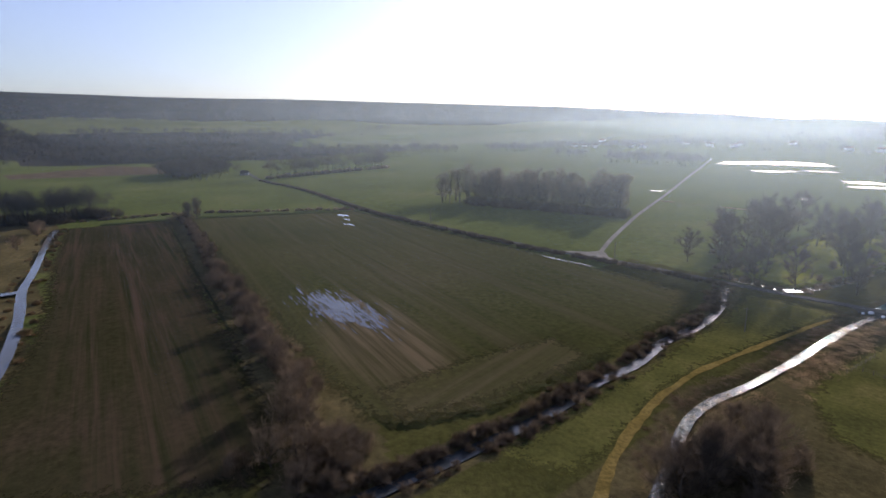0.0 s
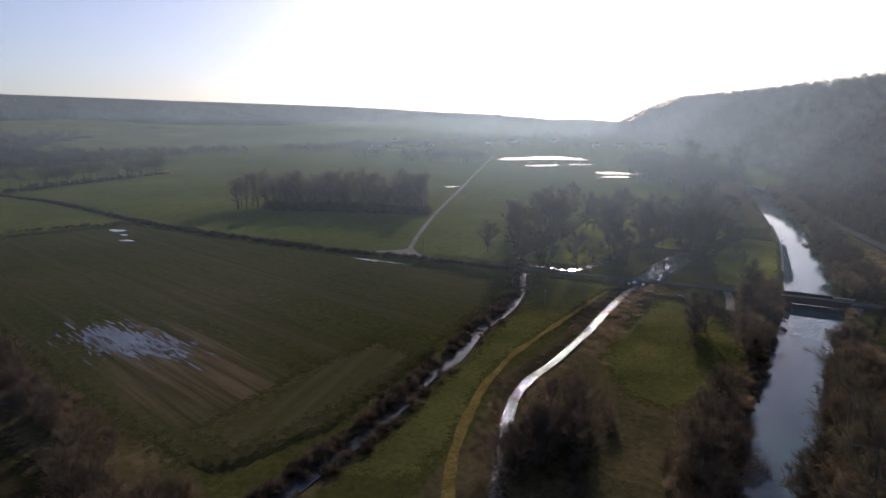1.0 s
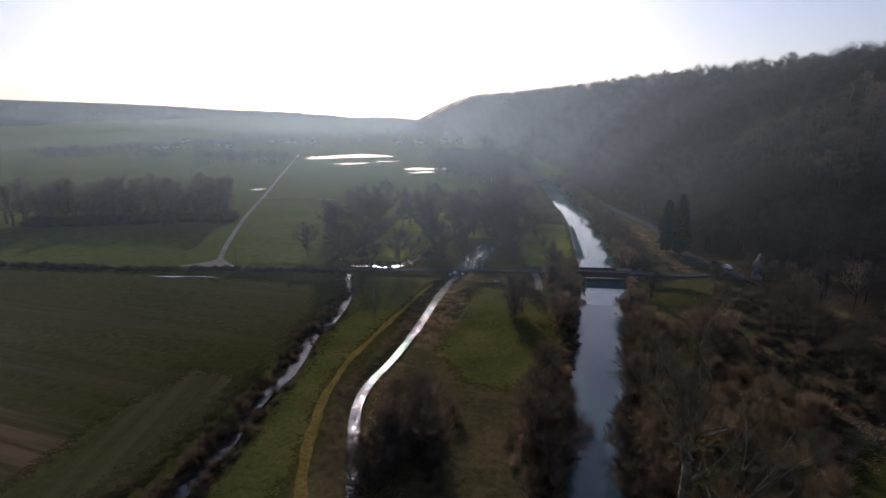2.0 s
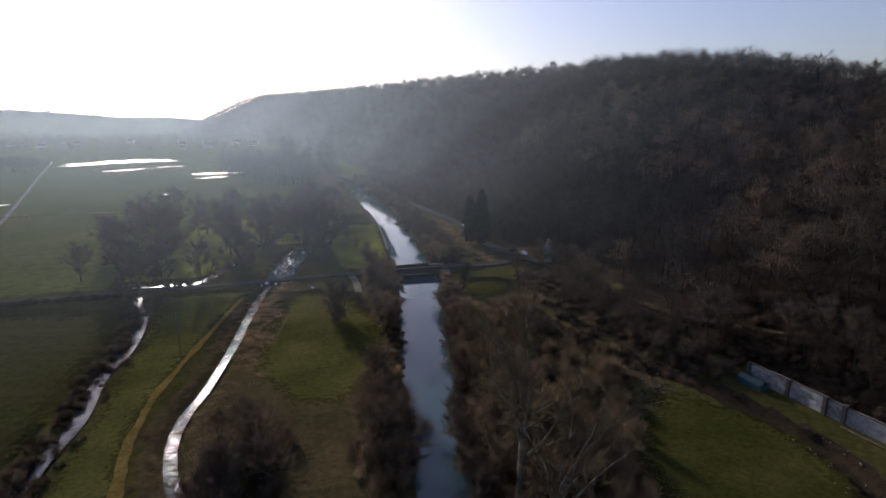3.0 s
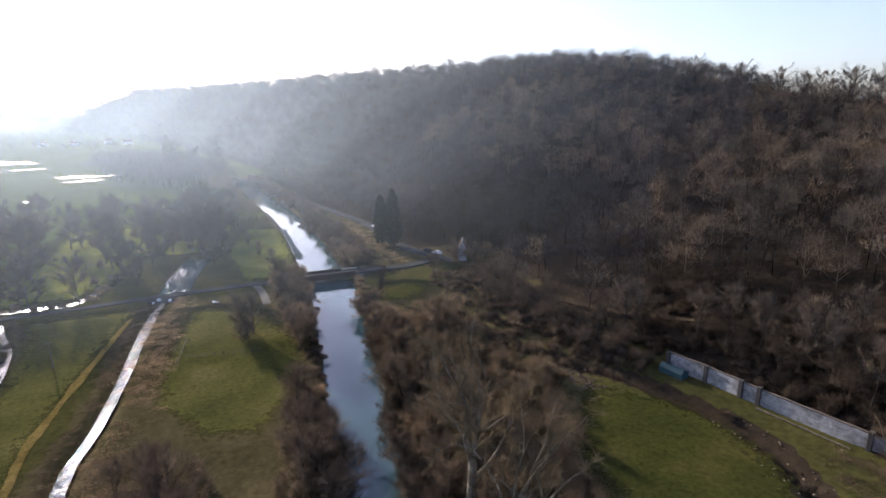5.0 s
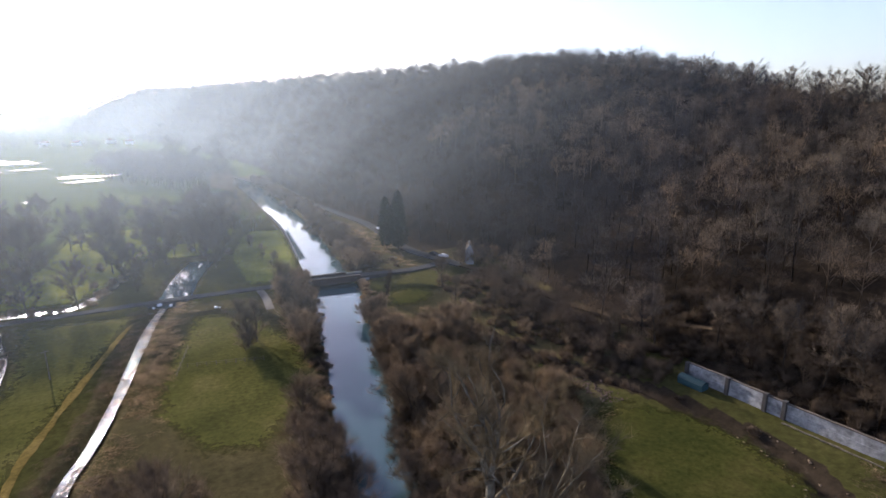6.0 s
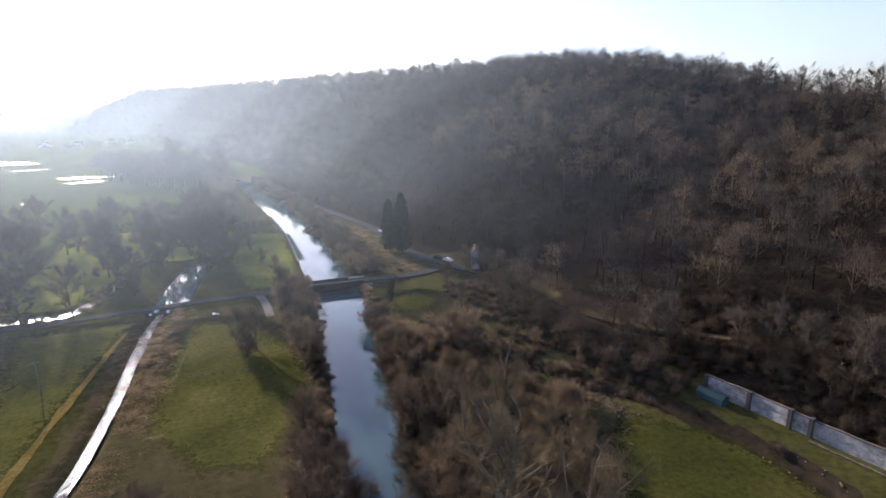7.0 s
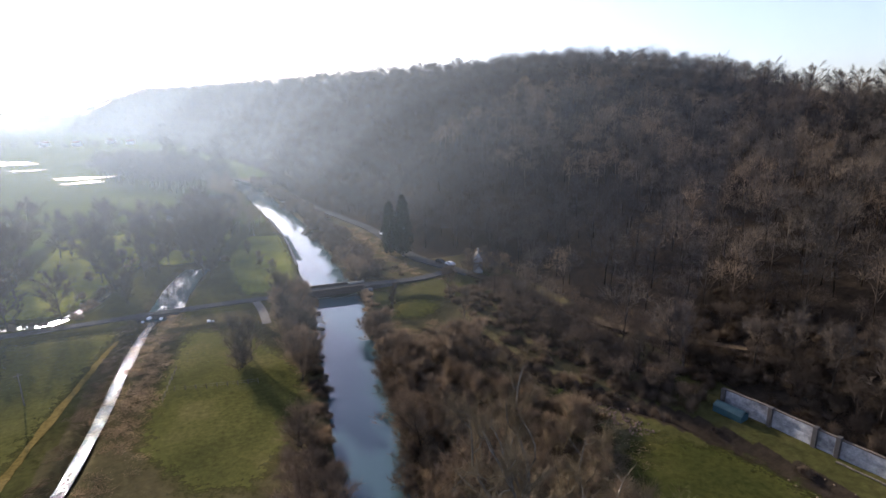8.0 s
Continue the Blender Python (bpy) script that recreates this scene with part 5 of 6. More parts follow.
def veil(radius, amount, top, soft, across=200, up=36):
    """One added haze sheet: it begins softly above the land, thins upwards and, to imitate glare, away from the sun's
    bearing.
    """
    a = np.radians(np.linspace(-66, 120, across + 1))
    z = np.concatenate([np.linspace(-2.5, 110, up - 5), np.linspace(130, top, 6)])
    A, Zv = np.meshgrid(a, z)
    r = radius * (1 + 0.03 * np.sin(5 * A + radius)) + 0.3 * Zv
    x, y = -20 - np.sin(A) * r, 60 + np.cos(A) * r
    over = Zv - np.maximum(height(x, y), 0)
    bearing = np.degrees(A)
    sun_glare = np.where(bearing < 8, 0.42 + 0.58 * np.exp(-((bearing - 8) / 28.0) ** 2), 0.43 + 0.57 * np.exp(-((bearing - 8) / 36.0) ** 2))
    haze_share = amount * sun_glare * step01(0, soft, over) * (1 - step01(0.15 * top, top, Zv))
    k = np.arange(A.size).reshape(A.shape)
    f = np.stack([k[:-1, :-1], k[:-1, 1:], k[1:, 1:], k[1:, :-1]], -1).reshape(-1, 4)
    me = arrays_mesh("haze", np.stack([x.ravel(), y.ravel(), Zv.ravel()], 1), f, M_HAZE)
    me.attributes.new("haze_share", "FLOAT", "POINT").data.foreach_set("value", haze_share.astype(np.float32).ravel())
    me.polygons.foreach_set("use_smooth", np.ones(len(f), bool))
    tagged(new("haze", me), "translucent sheet standing in for winter haze and sun glare", "haze", kind="structure")


# the outermost sheet stands high so that it also whitens the low sky
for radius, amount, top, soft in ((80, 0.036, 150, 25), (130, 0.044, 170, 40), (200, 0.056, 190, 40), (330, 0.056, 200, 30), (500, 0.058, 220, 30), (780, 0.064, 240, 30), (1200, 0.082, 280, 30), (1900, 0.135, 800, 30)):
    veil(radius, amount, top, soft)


# ---- canal bridge ----
def bridge():
    root = tagged(new("bridge"), "small dark steel girder road bridge on stone abutments over the canal", "bridge")
    part("deck", box(bmesh.new(), 5.0, 26.5, 196.2, 201.0, 0.35, 1.4, 0.05), M_ROAD, root, "asphalt deck")
    for y, east in ((196.0, 24.2), (201.2, 20.0)):
        bm = bmesh.new()
        box(bm, 5.6, east, y - 0.12, y + 0.12, 0.05, 2.15, 0.03)
        box(bm, 5.5, east + 0.1, y - 0.24, y + 0.24, 2.1, 2.24, 0.03)
        box(bm, 5.5, east + 0.1, y - 0.24, y + 0.24, 0.0, 0.12, 0.03)
        for x in np.arange(6.4, east - 0.3, 1.65):
            box(bm, x - 0.05, x + 0.05, y - 0.2, y + 0.2, 0.1, 2.12)
        part("girder", bm, M_STEEL, root, "dark riveted steel girder")
    bm = bmesh.new()
    box(bm, 20.2, 25.6, 201.0, 201.4, 0.6, 1.8, 0.05)
    box(bm, 20.1, 25.7, 200.92, 201.48, 1.8, 1.94, 0.05)
    part("parapet", bm, M_STONE, root, "pale stone parapet")
    part("abutment", box(bmesh.new(), 4.2, 7.0, 195.2, 201.9, -2.2, 0.75, 0.08), M_CONCRETE, root)
    part("abutment", box(bmesh.new(), 23.4, 27.0, 195.2, 201.9, -2.2, 0.75, 0.08), M_CONCRETE, root)
    return root


def flat_colour(name, colour, rough=0.5, metal=0.0):
    m, n, l, b = material(name, rough, 0.5 if rough < 0.6 else 0.1, metal)
    co = n.new("ShaderNodeTexCoord").outputs["Object"]
    a = noise_node(n, l, co, 3.0, 4, 0.6)
    l.new(ramp(n, l, a, [(0.3, tuple(c * 0.8 for c in colour)), (0.7, tuple(min(1, c * 1.15) for c in colour))]), b.inputs["Base Color"])
    return m


M_STEEL = flat_colour("rusty_steel", (0.055, 0.04, 0.036), 0.7)
M_STONEDARK = flat_colour("wet_stone_pier_shade", (0.08, 0.072, 0.062), 0.9)
M_SANDSTONE = flat_colour("sandy_stone", (0.18, 0.13, 0.08), 0.9)
M_TEAL = flat_colour("teal_sheet", (0.028, 0.075, 0.085), 0.5)
M_COPING = flat_colour("mossy_coping", (0.13, 0.105, 0.08), 0.9)
M_WHITE = flat_colour("white_paint", (0.75, 0.74, 0.71), 0.5)
M_SLATE = flat_colour("roof_slate", (0.07, 0.065, 0.065), 0.6)
M_TILE = flat_colour("roof_tile", (0.19, 0.085, 0.05), 0.7)
M_GLASS = flat_colour("dark_glass", (0.02, 0.024, 0.028), 0.06)
M_CARDARK = flat_colour("dark_car_paint", (0.02, 0.022, 0.026), 0.25)
M_RUBBER = flat_colour("rubber", (0.02, 0.02, 0.02), 0.8)
M_TIMBER = flat_colour("grey_timber", (0.16, 0.13, 0.10), 0.85)
M_STUCCO = flat_colour("pale_stucco", (0.5, 0.46, 0.4), 0.85)
bridge()

# stone quay along the canal spit
QUAY = CANAL[(CANAL[:, 1] > 232) & (CANAL[:, 1] < 352)]
qt = np.gradient(QUAY, axis=0)
qt /= np.linalg.norm(qt, axis=1)[:, None]
QUAYLINE = np.column_stack([QUAY + np.stack([-qt[:, 1], qt[:, 0]], 1) * (CANAL_W / 2 + 0.65), np.full(len(QUAY), 0.0)])
ribbon("quay", QUAYLINE, 0.7, M_CONCRETE, "straight stone quay edge of the canal", "quay", lift=0.12, thick=2.2)


# ---- retaining wall, shed and plank ----
def garden_wall():
    root = tagged(new("wall"), "long weathered grey concrete retaining wall with buttress piers", "wall")
    line = smooth_line([(71.3, 98.5), (73.3, 90), (75.0, 80), (77.0, 70), (78.6, 61.5), (80.6, 54), (83, 46)], 1.0)
    seg = [(0, 9), (9, 16.5), (16.5, 20.0), (20.0, 38.2), (38.2, 54)]
    dist = np.concatenate([[0], np.cumsum(np.linalg.norm(np.diff(line, axis=0), axis=1))])

    def at(d):
        return np.array([np.interp(d, dist, line[:, 0]), np.interp(d, dist, line[:, 1])])
    for k, (a, b) in enumerate(seg):
        n = max(2, int((b - a) / 1.5))
        p = np.array([at(a + (b - a) * i / n) for i in range(n + 1)])
        t = at(b) - at(a)
        t /= np.linalg.norm(t)
        nrm = np.array((t[1], -t[0]))
        for z0, z1, off, name in ((-0.4, 1.55, 0.09, "lower_course"), (1.55, 3.5 - 0.12 * k, 0.0, "upper_course"), (3.5 - 0.12 * k, 3.68 - 0.12 * k, 0.06, "coping")):
            v, f = [], []
            for i, q in enumerate(p):
                wav = 0.05 * math.sin(i * 1.7 + k) + 0.06 * noise.noise((i * 0.7, k * 2.3, z0))
                for o, z in ((off, z0), (off, z1 + wav * (z0 > 0)), (-0.45, z1 + wav * (z0 > 0)), (-0.45, z0)):
                    v.append((*(q + nrm * o), z))
            for i in range(n):
                for j in range(4):
                    a0, a1 = 4 * i + j, 4 * i + (j + 1) % 4
                    f.append((a0, a1, a1 + 4, a0 + 4))
            f += [(3, 2, 1, 0), (4 * n, 4 * n + 1, 4 * n + 2, 4 * n + 3)]
            part(name, arrays_mesh(name, v, f, M_COPING if name == "coping" else M_WALL), parent=root)
    for d in (0.3, 9, 16.5, 20.0, 38.2):
        q = at(d)
        ang = math.atan2(*(at(d + 1) - at(d))[::-1])
        # concrete piers wear the dark stone, which paints their shadow
        ob = part("pier", box(bmesh.new(), -0.38, 0.38, -0.55, 0.4, -0.4, 3.75, 0.05), M_STONEDARK, root)
        ob.matrix_basis = Matrix.Translation((q[0], q[1], 0)) @ Matrix.Rotation(ang, 4, "Z")
    return root


garden_wall()


def shed():
    root = tagged(new("shed"), "low teal sheet-metal shelter against the concrete wall", "shed")
    bm = bmesh.new()
    n = 10
    rows = []
    for x in np.linspace(-3.6, 3.6, 13):
        rows.append([bm.verts.new((x, -1.5 + 3.0 * i / n, 1.35 + 0.75 * math.sin(math.pi * i / n) + 0.025 * (int(x * 5) % 2))) for i in range(n + 1)])
    for a, b in zip(rows[:-1], rows[1:]):
        for i in range(n):
            bm.faces.new((a[i], b[i], b[i + 1], a[i + 1]))
    bmesh.ops.solidify(bm, geom=bm.faces[:], thickness=0.05)
    part("roof", bm, M_TEAL, root, "curved teal sheet roof")
    for y in (-1.45, 1.45):
        part("side_panel", box(bmesh.new(), -3.5, 3.5, y - 0.03, y + 0.03, -0.1, 1.36, 0.01), M_TEAL, root)
    for x in (-3.5, 3.5):
        part("end_panel", box(bmesh.new(), x - 0.03, x + 0.03, -1.4, 1.4, -0.1, 1.6, 0.01), M_TEAL, root)
    root.matrix_basis = pose(69.9, 95.2, 0, 0, 0, 101) @ Matrix.Diagonal((0.78, 0.85, 0.9, 1))
    return root


shed()
for k, (x, y, ln, a) in enumerate([(74.2, 74.5, 7.0, -79), (75.6, 66.5, 8.0, -80), (75.0, 70.2, 3.0, -72)]):
    bm = bmesh.new()
    v, f = [], []
    for i in range(5):
        tube(v, f, (ln * (i / 5 - 0.5), 0.05 * math.sin(i * 2), 0.16), (ln * ((i + 1) / 5 - 0.5), 0.05 * math.sin(i * 2 + 2), 0.15), 0.2 - 0.015 * i, 0.19 - 0.015 * i, 7)
    log = tagged(new("log", arrays_mesh("log", np.array(v), np.array(f), M_PALEBARK)), "pale felled log lying below the wall", "log", "felled logs")
    log.matrix_basis = pose(x, y, 0.0, 0, 0, a)


# ---- houses ----
def house(w, d, h, rise, wall_mat, roof_mat, label, windows=True, group="", chimney=True):
    root = tagged(new("house"), label, "house", group)
    part("wall", box(bmesh.new(), -w / 2, w / 2, -d / 2, d / 2, -0.5, h), wall_mat, root)
    for s in (-1, 1):
        bm = bmesh.new()
        v = [bm.verts.new(q) for q in ((s * w / 2, -d / 2, h), (s * w / 2, d / 2, h), (s * w / 2, 0, h + rise))]
        bm.faces.new(v)
        v2 = [bm.verts.new((s * (w / 2 - 0.25), q.co.y, q.co.z)) for q in v]
        bm.faces.new(v2)
        for i in range(3):
            bm.faces.new((v[i], v[(i + 1) % 3], v2[(i + 1) % 3], v2[i]))
        part("gable", bm, wall_mat, root)
        bm = bmesh.new()
        e = 0.35
        q = [(-w / 2 - e, s * (d / 2 + e), h - e * rise / (d / 2)), (w / 2 + e, s * (d / 2 + e), h - e * rise / (d / 2)), (w / 2 + e, 0, h + rise + 0.02), (-w / 2 - e, 0, h + rise + 0.02)]
        face = bm.faces.new([bm.verts.new(c) for c in q])
        bmesh.ops.solidify(bm, geom=[face], thickness=0.18)
        part("roof", bm, roof_mat, root)
    if windows:
        for s in (-1, 1):
            for x in (-w * 0.28, w * 0.28):
                win = part("window", box(bmesh.new(), x - 0.55, x + 0.55, s * d / 2 - 0.06, s * d / 2 + 0.06, 0.9, 2.2, 0.02), M_WHITE, root)
                part("pane", box(bmesh.new(), x - 0.45, x + 0.45, s * d / 2 - 0.08, s * d / 2 + 0.08, 1.0, 2.1), M_GLASS, win)
        part("door", box(bmesh.new(), -0.5, 0.5, -d / 2 - 0.06, -d / 2 + 0.06, 0, 2.05, 0.02), M_TIMBER, root)
    if chimney:
        part("chimney", box(bmesh.new(), w / 2 - 1.2, w / 2 - 0.6, -0.3, 0.3, h + rise * 0.5, h + rise + 0.8, 0.04), M_STUCCO, root)
    return root


for x, y, w, turn in ((-17, 398, 17, 12), (-37, 349, 15, 8)):
    barn = house(w, 9, 4.0, 4.0, M_TIMBER, M_SLATE, "dark-roofed building among bare trees beside the canal", group="canal-side buildings", chimney=False)
    barn.matrix_basis = pose(x, y, 0, 0, 0, turn)
lock = house(5.0, 3.4, 4.8, 2.4, M_WHITE, M_STONE, "small pale lock-keeper's house half hidden by bare trees", group="")
lock.matrix_basis = pose(67.8, 201.5, 0.3, 0, 0, 65)
far_houses = [(-661, 240, 20, M_STUCCO), (-652, 236, 60, M_CONCRETE)]
for k, (x, y, a, m) in enumerate(far_houses):
    h = house(9, 5, 2.6, 2.8, m, M_SLATE, "pale farm building beside the coppice", group="farm buildings", chimney=False)
    h.matrix_basis = pose(x, y, 0, 0, 0, a)
vill = house(14, 9, 5.5, 4.5, M_WHITE, M_TILE, "white village house in the distance", group="village houses")
vill.matrix_basis = pose(-836, 1150, 0, 0, 0, 25)
for x, y, a in [(-815, 1165, 40), (-850, 1135, -10), (-760, 1240, 30), (-700, 1190, 70), (-905, 1330, 10), (-640, 1400, 35), (-560, 1350, -20), (-610, 1500, 15), (-330, 1320, 30), (-270, 1290, -15), (-220, 1340, 40), (-180, 1300, 10), (-520, 1600, 0), (-740, 1480, 55)]:
    copy_thing(vill, pose(x, y, height1(x, y), 0, 0, a))


# ---- vehicles ----
def car(paint, label):
    root = tagged(new("car"), label, "car", "parked cars")
    prof = [(-2.1, 0.35), (-2.12, 0.75), (-1.95, 0.95), (-1.35, 1.0), (-0.75, 1.42), (0.75, 1.45), (1.55, 1.02), (2.05, 0.9), (2.12, 0.35)]
    v, f = [], []
    for i, (x, z) in enumerate(prof):
        wd = 0.86 - 0.16 * max(0, z - 0.9) / 0.5
        v += [(x, -wd, z), (x, wd, z)]
    k = len(prof)
    bm = bmesh.new()
    bv = [bm.verts.new(q) for q in v]
    for i in range(k):
        a, b = i, (i + 1) % k
        bm.faces.new((bv[2 * a], bv[2 * b], bv[2 * b + 1], bv[2 * a + 1]))
    bm.faces.new([bv[2 * i] for i in reversed(range(k))])
    bm.faces.new([bv[2 * i + 1] for i in range(k)])
    bmesh.ops.bevel(bm, geom=bm.edges[:], offset=0.06, segments=2, affect="EDGES")
    part("body", bm, paint, root)
    part("windscreen", box(bmesh.new(), 0.86, 1.4, -0.6, 0.6, 1.1, 1.3, 0.04), M_GLASS, root)
    for s in (-1, 1):
        part("side_window", box(bmesh.new(), -0.8, 0.8, s * 0.74 - 0.06, s * 0.74 + 0.06, 1.05, 1.33, 0.03), M_GLASS, root)
    for x in (-1.3, 1.3):
        for s in (-1, 1):
            vv, ff = [], []
            tube(vv, ff, (x, s * 0.68, 0.32), (x, s * 0.88, 0.32), 0.32, 0.32, 12)
            c0 = len(vv)
            vv.append(np.array((x, s * 0.88, 0.32)))
            ff += [(12 + i, 12 + (i + 1) % 12, c0) for i in range(12)]
            part("wheel", arrays_mesh("wheel", np.array(vv), np.array(ff), M_RUBBER), parent=root)
    return root


def on_hillroad(y, off):
    x = np.interp(y, HILLROAD[:, 1], HILLROAD[:, 0])
    return x + off, np.interp(y, HILLROAD[:, 1], HILLROAD[:, 2]) + 0.3


for paint, lab, y, off, turn in ((M_CARDARK, "dark parked car beside the hill road", 216, 2.0, 110), (M_WHITE, "white parked car beside the hill road", 211, 2.2, 112), (M_WHITE, "white car on the canal-side road", 273, 0.5, 92), (M_WHITE, "white van far along the canal-side road", 470, 0.5, 100)):
    x, z = on_hillroad(y, off)
    car(paint, lab).matrix_basis = pose(x, y, z, 0, 0, turn)
car(M_WHITE, "white car at the end of the gravel track").matrix_basis = pose(-390, 860, 0.14, 0, 0, 110)


# ---- conifers ----
def conifer(seed, H, R, label, narrow=0.5):
    g = np.random.default_rng(seed)
    root = tagged(new("conifer"), label, "tree")
    v, f = [], []
    tube(v, f, (0, 0, -0.3), (0, 0, H * 0.9), H * 0.014, 0.04, 6)
    part("trunk", arrays_mesh("trunk", np.array(v), np.array(f), M_BARK), parent=root)
    n = 5200
    u = g.random(n) ** 0.8
    z = 0.05 * H + u * H * 0.95
    prof = R * np.minimum(1, (1 - u) ** narrow * 1.15) * np.minimum(1, 0.55 + u * 4)
    a = g.uniform(0, 6.28, n)
    r = prof * np.sqrt(g.random(n)) * (0.85 + 0.25 * np.sin(a * 5 + z * 1.3))
    p = np.stack([np.cos(a) * r, np.sin(a) * r, z], 1)
    part("crown", leaf_cloud("crown", p, 0.75, g, M_CONIFER), parent=root)
    return root


conifer(1, 25, 4.4, "tall dark columnar conifer beside the road").matrix_basis = pose(49.5, 232.5, 0)
conifer(2, 22, 4.0, "dark columnar conifer beside the road").matrix_basis = pose(45.5, 237, 0)
tree_thing("tree", bare_tree(333, 11, 1.5, 22, 5, 14, 0.8, 0.04, 0.06, 2.6), M_BARK, M_PARKTWIG, "slim dark columnar bare tree on the canal bank").matrix_basis = pose(26.3, 172.5, 0)


# ---- the big pale-limbed trees by the canal ----
def limbed_tree(seed, H, leaders, limbs=8, subs=7, twigs=38, twig_len=1.3, twig_w=0.014, trunk_r=0.8, fork=0.36):
    """A trunk that forks into bowed leaders, each with crooked limbs, side branches and sprays of fine twigs.
    leaders: for each the bearing in degrees, how far it leans out and its share of the height."""
    g = np.random.default_rng(seed)
    tv, tf, cv, cf = [], [], [], []

    def run(p, d, length, r0, r1, n, sides, store, bend, rise):
        pts, d = [np.array(p, float)], np.array(d, float)
        for i in range(n):
            d = d + g.normal(0, bend, 3) + np.array((0, 0, rise))
            d /= np.linalg.norm(d)
            q = pts[-1] + d * length / n
            tube(*store, pts[-1], q, r0 + (r1 - r0) * i / n, r0 + (r1 - r0) * (i + 1) / n, sides)
            pts.append(q)
        return np.array(pts)

    def at(pts, s):
        i = min(int(s * (len(pts) - 1)), len(pts) - 2)
        return pts[i] + (pts[i + 1] - pts[i]) * (s * (len(pts) - 1) - i), (pts[i + 1] - pts[i]) / np.linalg.norm(pts[i + 1] - pts[i])

    def spray(pts, count):
        for _ in range(count):
            p, d = at(pts, g.uniform(0.1, 1.0))
            w = d * 0.6 + g.normal(0, 0.5, 3) + np.array((0, 0, 0.25))
            w /= np.linalg.norm(w)
            u = np.cross(w, g.normal(0, 1, 3))
            u *= twig_w * g.uniform(0.7, 1.4) / (np.linalg.norm(u) + 1e-9)
            k = len(cv)
            cv.extend([p - u, p + u, p + w * twig_len * g.uniform(0.6, 1.5)])
            cf.append((k, k + 1, k + 2))

    trunk = run((0, 0, -0.4), (0, 0, 1), H * fork, trunk_r, trunk_r * 0.72, 4, 8, (tv, tf), 0.05, 0.1)
    for bearing, lean, share in leaders:
        an = radians(bearing)
        p, _ = at(trunk, g.uniform(0.55, 1.0))
        length = (H * share - p[2]) * math.hypot(1, lean) * 0.97
        lead = run(p, (math.cos(an) * lean, math.sin(an) * lean, 1.0), length, trunk_r * 0.36, trunk_r * 0.05, 10, 6, (tv, tf), 0.17, 0.1 * (lean > 0.2))
        spray(lead[3:], twigs)
        for i in range(limbs):
            q = 0.12 + 0.84 * (i + g.uniform(0, 0.9)) / limbs
            p1, d1 = at(lead, q)
            an1 = i * 2.4 + g.uniform(-0.6, 0.6)
            d1 = d1 * 0.55 + np.array((math.cos(an1), math.sin(an1), 0.25))
            ln = length * g.uniform(0.28, 0.46) * (1.1 - 0.55 * q)
            r1 = trunk_r * (0.2 - 0.14 * q)
            limb = run(p1, d1, ln, r1, r1 * 0.25, 5, 5, (tv, tf), 0.24, 0.07)
            spray(limb, twigs)
            for j in range(subs):
                p2, d2 = at(limb, g.uniform(0.15, 1.0))
                d2 = d2 + g.normal(0, 0.6, 3) + np.array((0, 0, 0.15))
                sub = run(p2, d2, ln * g.uniform(0.25, 0.5), r1 * 0.34, r1 * 0.1, 3, 3, (cv, cf), 0.22, 0.05)
                spray(sub, twigs)
    return (np.array(tv), np.array(tf)), (np.array(cv), np.array(cf))


def big_tree(arrays, label, at, bark=None, twig=None):
    t = tree_thing("tree", arrays, bark or M_PALEBARK, twig or M_OLIVETWIG, label)
    t.matrix_basis = pose(at[0], at[1], height1(*at) - 0.1)
    return t


big_tree(limbed_tree(301, 34, [(100, 0.05, 1.0), (20, 0.22, 0.92), (160, 0.36, 0.84), (-70, 0.24, 0.86), (215, 0.5, 0.66), (-20, 0.5, 0.7)]), "tall bare tree with pale mottled limbs by the canal", (10.6, 72.5))
big_tree(limbed_tree(302, 22, [(20, 0.34, 1.0), (-10, 0.8, 0.86), (60, 0.55, 0.92), (-40, 1.1, 0.66), (150, 0.2, 0.85)], 7, 7, 34, trunk_r=0.62, fork=0.2), "bare leaning tree with pale twisted limbs", (13.0, 66.5), M_IVORYBARK)
big_tree(limbed_tree(303, 12, [(200, 0.35, 1.0), (60, 0.25, 0.9), (-60, 0.7, 0.6)], 4, 3, 8, trunk_r=0.3), "pale broken tree beside the end of the wall", (73.0, 54.0), M_IVORYBARK)
skyline = [(base_x(y) + 208 + o, y, k) for y, o, k in ((281, 6, 1.0), (222, 3, 0.85), (212, -4, 0.95), (203, 2, 1.05), (196, 6, 0.9), (232, 0, 0.8), (185, -3, 0.9), (176, 4, 1.0), (168, 0, 0.85), (243, 5, 0.8), (160, 3, 0.95), (150, -2, 0.9), (138, 4, 1.0), (190, 9, 1.1), (206, 9, 1.0), (250, -6, 0.9), (256, 4, 1.0), (226, 8, 0.9), (215, 10, 0.75), (172, 9, 0.8), (155, 8, 0.9), (145, 5, 0.8), (130, 0, 0.9), (122, 5, 0.95), (238, 9, 1.0), (199, -7, 0.7), (182, 5, 0.75))]
sk = big_tree(bare_tree(310, 23, 7.5, 13, 11, 18, 1.5, 0.03, 0.24, 0.95, 0.39), "bare tree standing out on the skyline", (262, 281), M_BARK, M_WOODTWIG)
sk["group"] = "skyline trees"
for x, y, s in skyline[1:]:
    o = copy_thing(sk, pose(x, y, height1(x, y) - 0.2, 0, 0, x * 37 % 360))
    o.scale = (s, s, s)


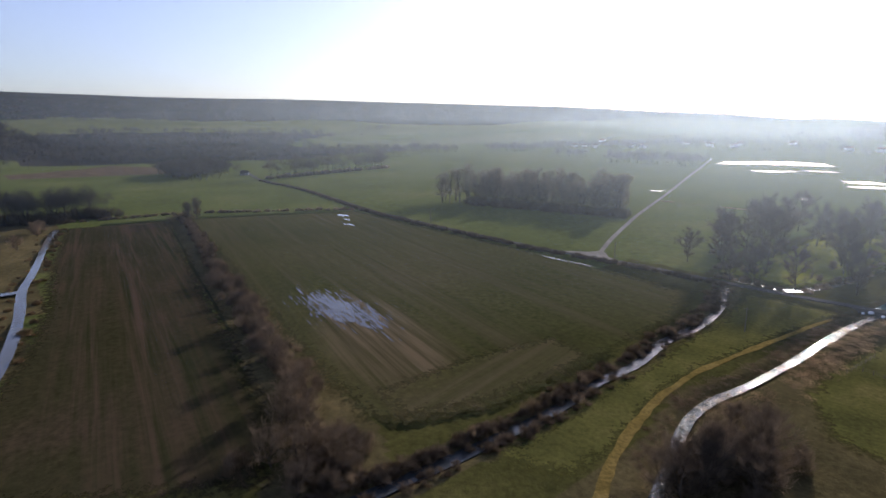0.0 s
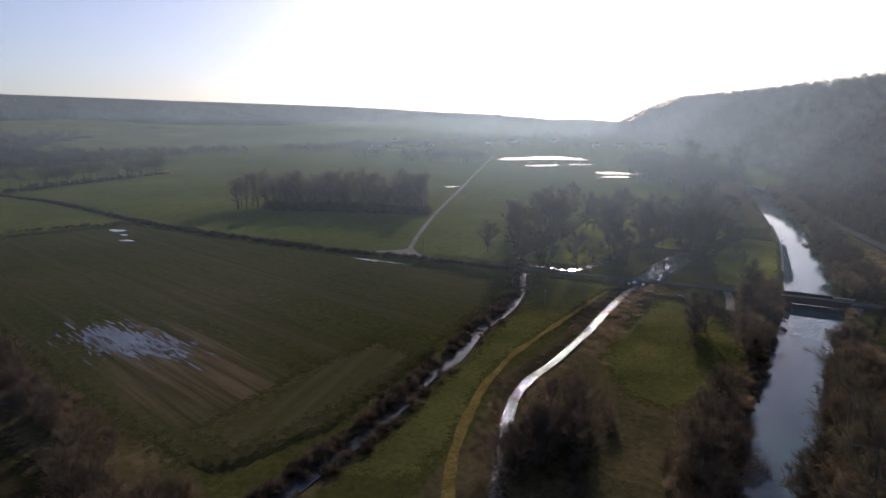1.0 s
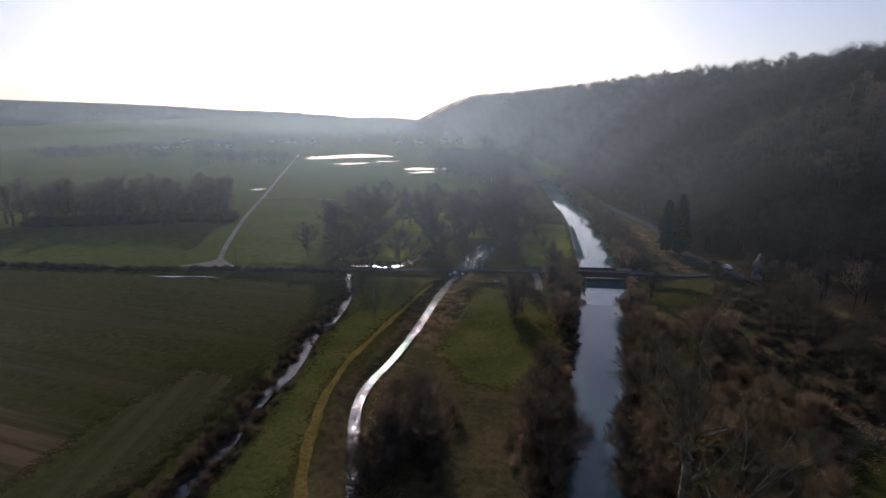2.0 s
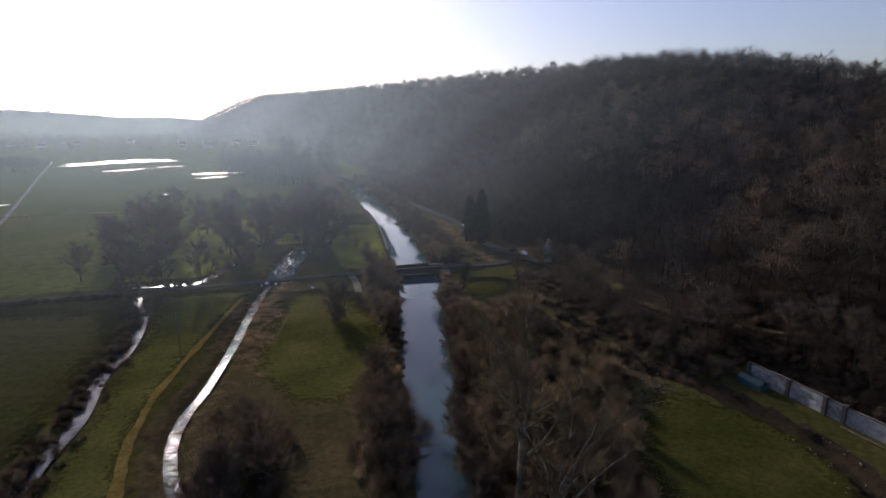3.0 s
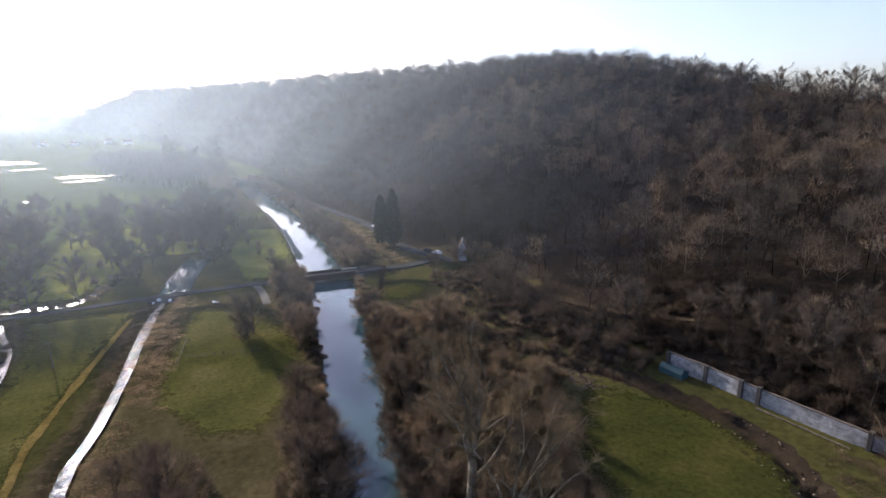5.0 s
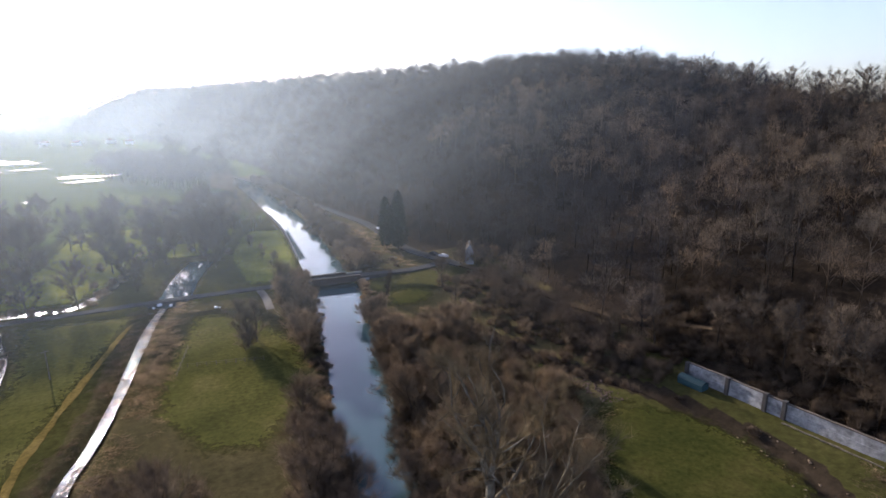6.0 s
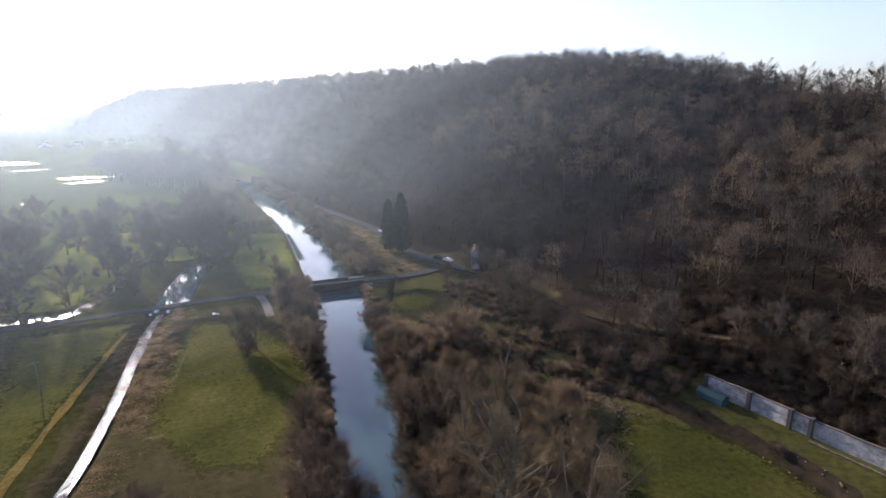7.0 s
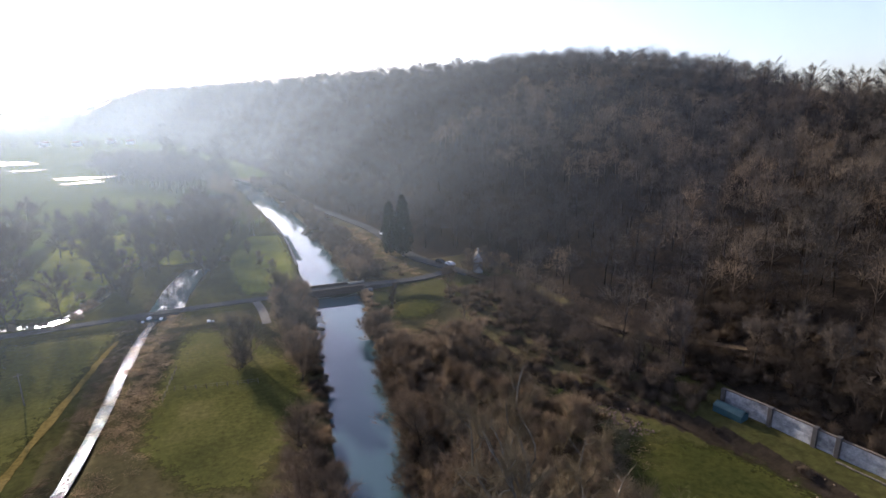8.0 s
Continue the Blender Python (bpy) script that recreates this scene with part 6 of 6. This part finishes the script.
# ---- poles, fence, small things ----
def pole(x, y, h, label="grey timber line pole"):
    root = tagged(new("utility_pole"), label, "pole", "line poles")
    v, f = [], []
    tube(v, f, (0, 0, -0.3), (0, 0, h), 0.16, 0.10, 8)
    part("post", arrays_mesh("post", np.array(v), np.array(f), M_TIMBER), parent=root)
    part("crossarm", box(bmesh.new(), -0.7, 0.7, -0.05, 0.05, h - 0.5, h - 0.38), M_TIMBER, root)
    root.matrix_basis = pose(x, y, 0, 0, 0, 20)
    return root


pole(-126, 197.5, 7.6)
pole(-56.3, 152.8, 7.0)
pole(-250, 198, 7.6)


def fence(a, b, n, label):
    root = tagged(new("fence"), label, "fence")
    a, b = np.array(a, float), np.array(b, float)
    for i in range(n + 1):
        q = a + (b - a) * i / n
        ob = part("post", box(bmesh.new(), -0.06, 0.06, -0.06, 0.06, -0.2, 1.15, 0.01), M_TIMBER, root)
        ob.matrix_basis = pose(q[0], q[1], 0, 2 * math.sin(i * 3), 2 * math.cos(i * 5), 10 * i)
    for z in (0.5, 0.95):
        v, f = [], []
        tube(v, f, (*a, z), (*b, z), 0.03, 0.03, 4)
        part("rail", arrays_mesh("rail", np.array(v), np.array(f), M_TIMBER), parent=root)
    return root


fence((-28.5, 147), (-12, 144), 8, "weathered timber paddock fence")
fence((-30.5, 143), (-28.8, 158), 6, "weathered timber paddock fence")
g = np.random.default_rng(9)


def stone(x, y, z, r, mat, label, category="stone", group="bank stones"):
    bm = bmesh.new()
    bmesh.ops.create_icosphere(bm, subdivisions=2, radius=1)
    for v in bm.verts:
        v.co = Vector((v.co.x * r, v.co.y * r * 0.7, v.co.z * r * 0.55)) * (1 + 0.22 * noise.noise(v.co * 1.6 + Vector((x, y, 0))))
    ob = tagged(part("stone", bm, mat), label, category, group)
    ob.matrix_basis = pose(x, y, z, 0, 0, g.uniform(0, 360))
    return ob


for x, y, r in [(-22.3, 187.4, 0.7), (-21.2, 187.0, 0.4), (-38.2, 201.0 - 4.4, 0.8), (-39.6, 194.2, 0.6), (-35.0, 195.0, 0.7)]:
    stone(x, y, 0.1, r, M_WHITE, "pale boulder in the grass near the lane", group="pale boulders")
wb = CANAL[(CANAL[:, 1] > 105) & (CANAL[:, 1] < 190)]
for q in along_line(wb, 26, 0.25, CANAL_W / 2 + 0.1):
    stone(q[0], q[1], -0.75, g.uniform(0.35, 0.7), M_STONEDARK, "dark boulder at the edge of the canal")
for q in along_line(wb, 22, 0.25, -CANAL_W / 2 - 0.1):
    stone(q[0], q[1], -0.75, g.uniform(0.3, 0.55), M_STONEDARK, "dark boulder at the edge of the canal")
for x, y, r in [(60.2, 57.5, 0.5), (58.3, 58.6, 0.4), (62.2, 60.5, 0.45), (57.6, 55.8, 0.5), (63.4, 64.0, 0.4), (61.2, 55.0, 0.6)]:
    stone(x, y, -0.15, r * 0.7, M_SANDSTONE, "pale stone at the edge of the gully", group="gully stones")
rim = GULLY[(GULLY[:, 1] > 50) & (GULLY[:, 1] < 76)]
for off, many in ((2.5, 20), (-2.7, 16)):
    for q in along_line(rim, many, 0.35, off):
        stone(q[0], q[1], height1(*q), g.uniform(0.1, 0.26), M_SANDSTONE, "sandy stone along the gully rim", group="gully stones")


# heap of pinkish rubble beside the gully
v, f = [], []
for k in range(230):
    u = g.random()
    c = np.array((46.6 + 4.8 * u + g.normal(0, 1.3), 115.5 - 20 * u + g.normal(0, 1.2), 0.1))
    r = g.uniform(0.07, 0.26)
    n0 = len(v)
    top = g.uniform(0.6, 1.0)
    for i in range(5):
        a = i * 1.257 + g.uniform(-0.3, 0.3)
        v.append(c + np.array((math.cos(a) * r, math.sin(a) * r, -0.15)))
    for i in range(5):
        a = i * 1.257 + g.uniform(-0.3, 0.3)
        v.append(c + np.array((math.cos(a) * r * 0.7, math.sin(a) * r * 0.6, r * top * g.uniform(0.5, 0.9))))
    for i in range(5):
        j = (i + 1) % 5
        f += [(n0 + i, n0 + j, n0 + 5 + j), (n0 + i, n0 + 5 + j, n0 + 5 + i)]
    f += [(n0 + 5, n0 + 6, n0 + 7), (n0 + 5, n0 + 7, n0 + 8), (n0 + 5, n0 + 8, n0 + 9)]
M_RUBBLE = flat_colour("pinkish_rubble", (0.135, 0.09, 0.068), 0.9)
tagged(new("rubble", arrays_mesh("rubble", np.array(v), np.array(f), M_RUBBLE)), "scattered pinkish rubble at the edge of the thicket", "rubble", kind="stuff")

for ob in (*wood_protos, *valley_protos, *park_protos, *bushy_protos, *poplar_protos, *scrub_protos, *reed_protos, *bramble_protos, *dark_protos, *darkbush_protos):
    retire(ob)
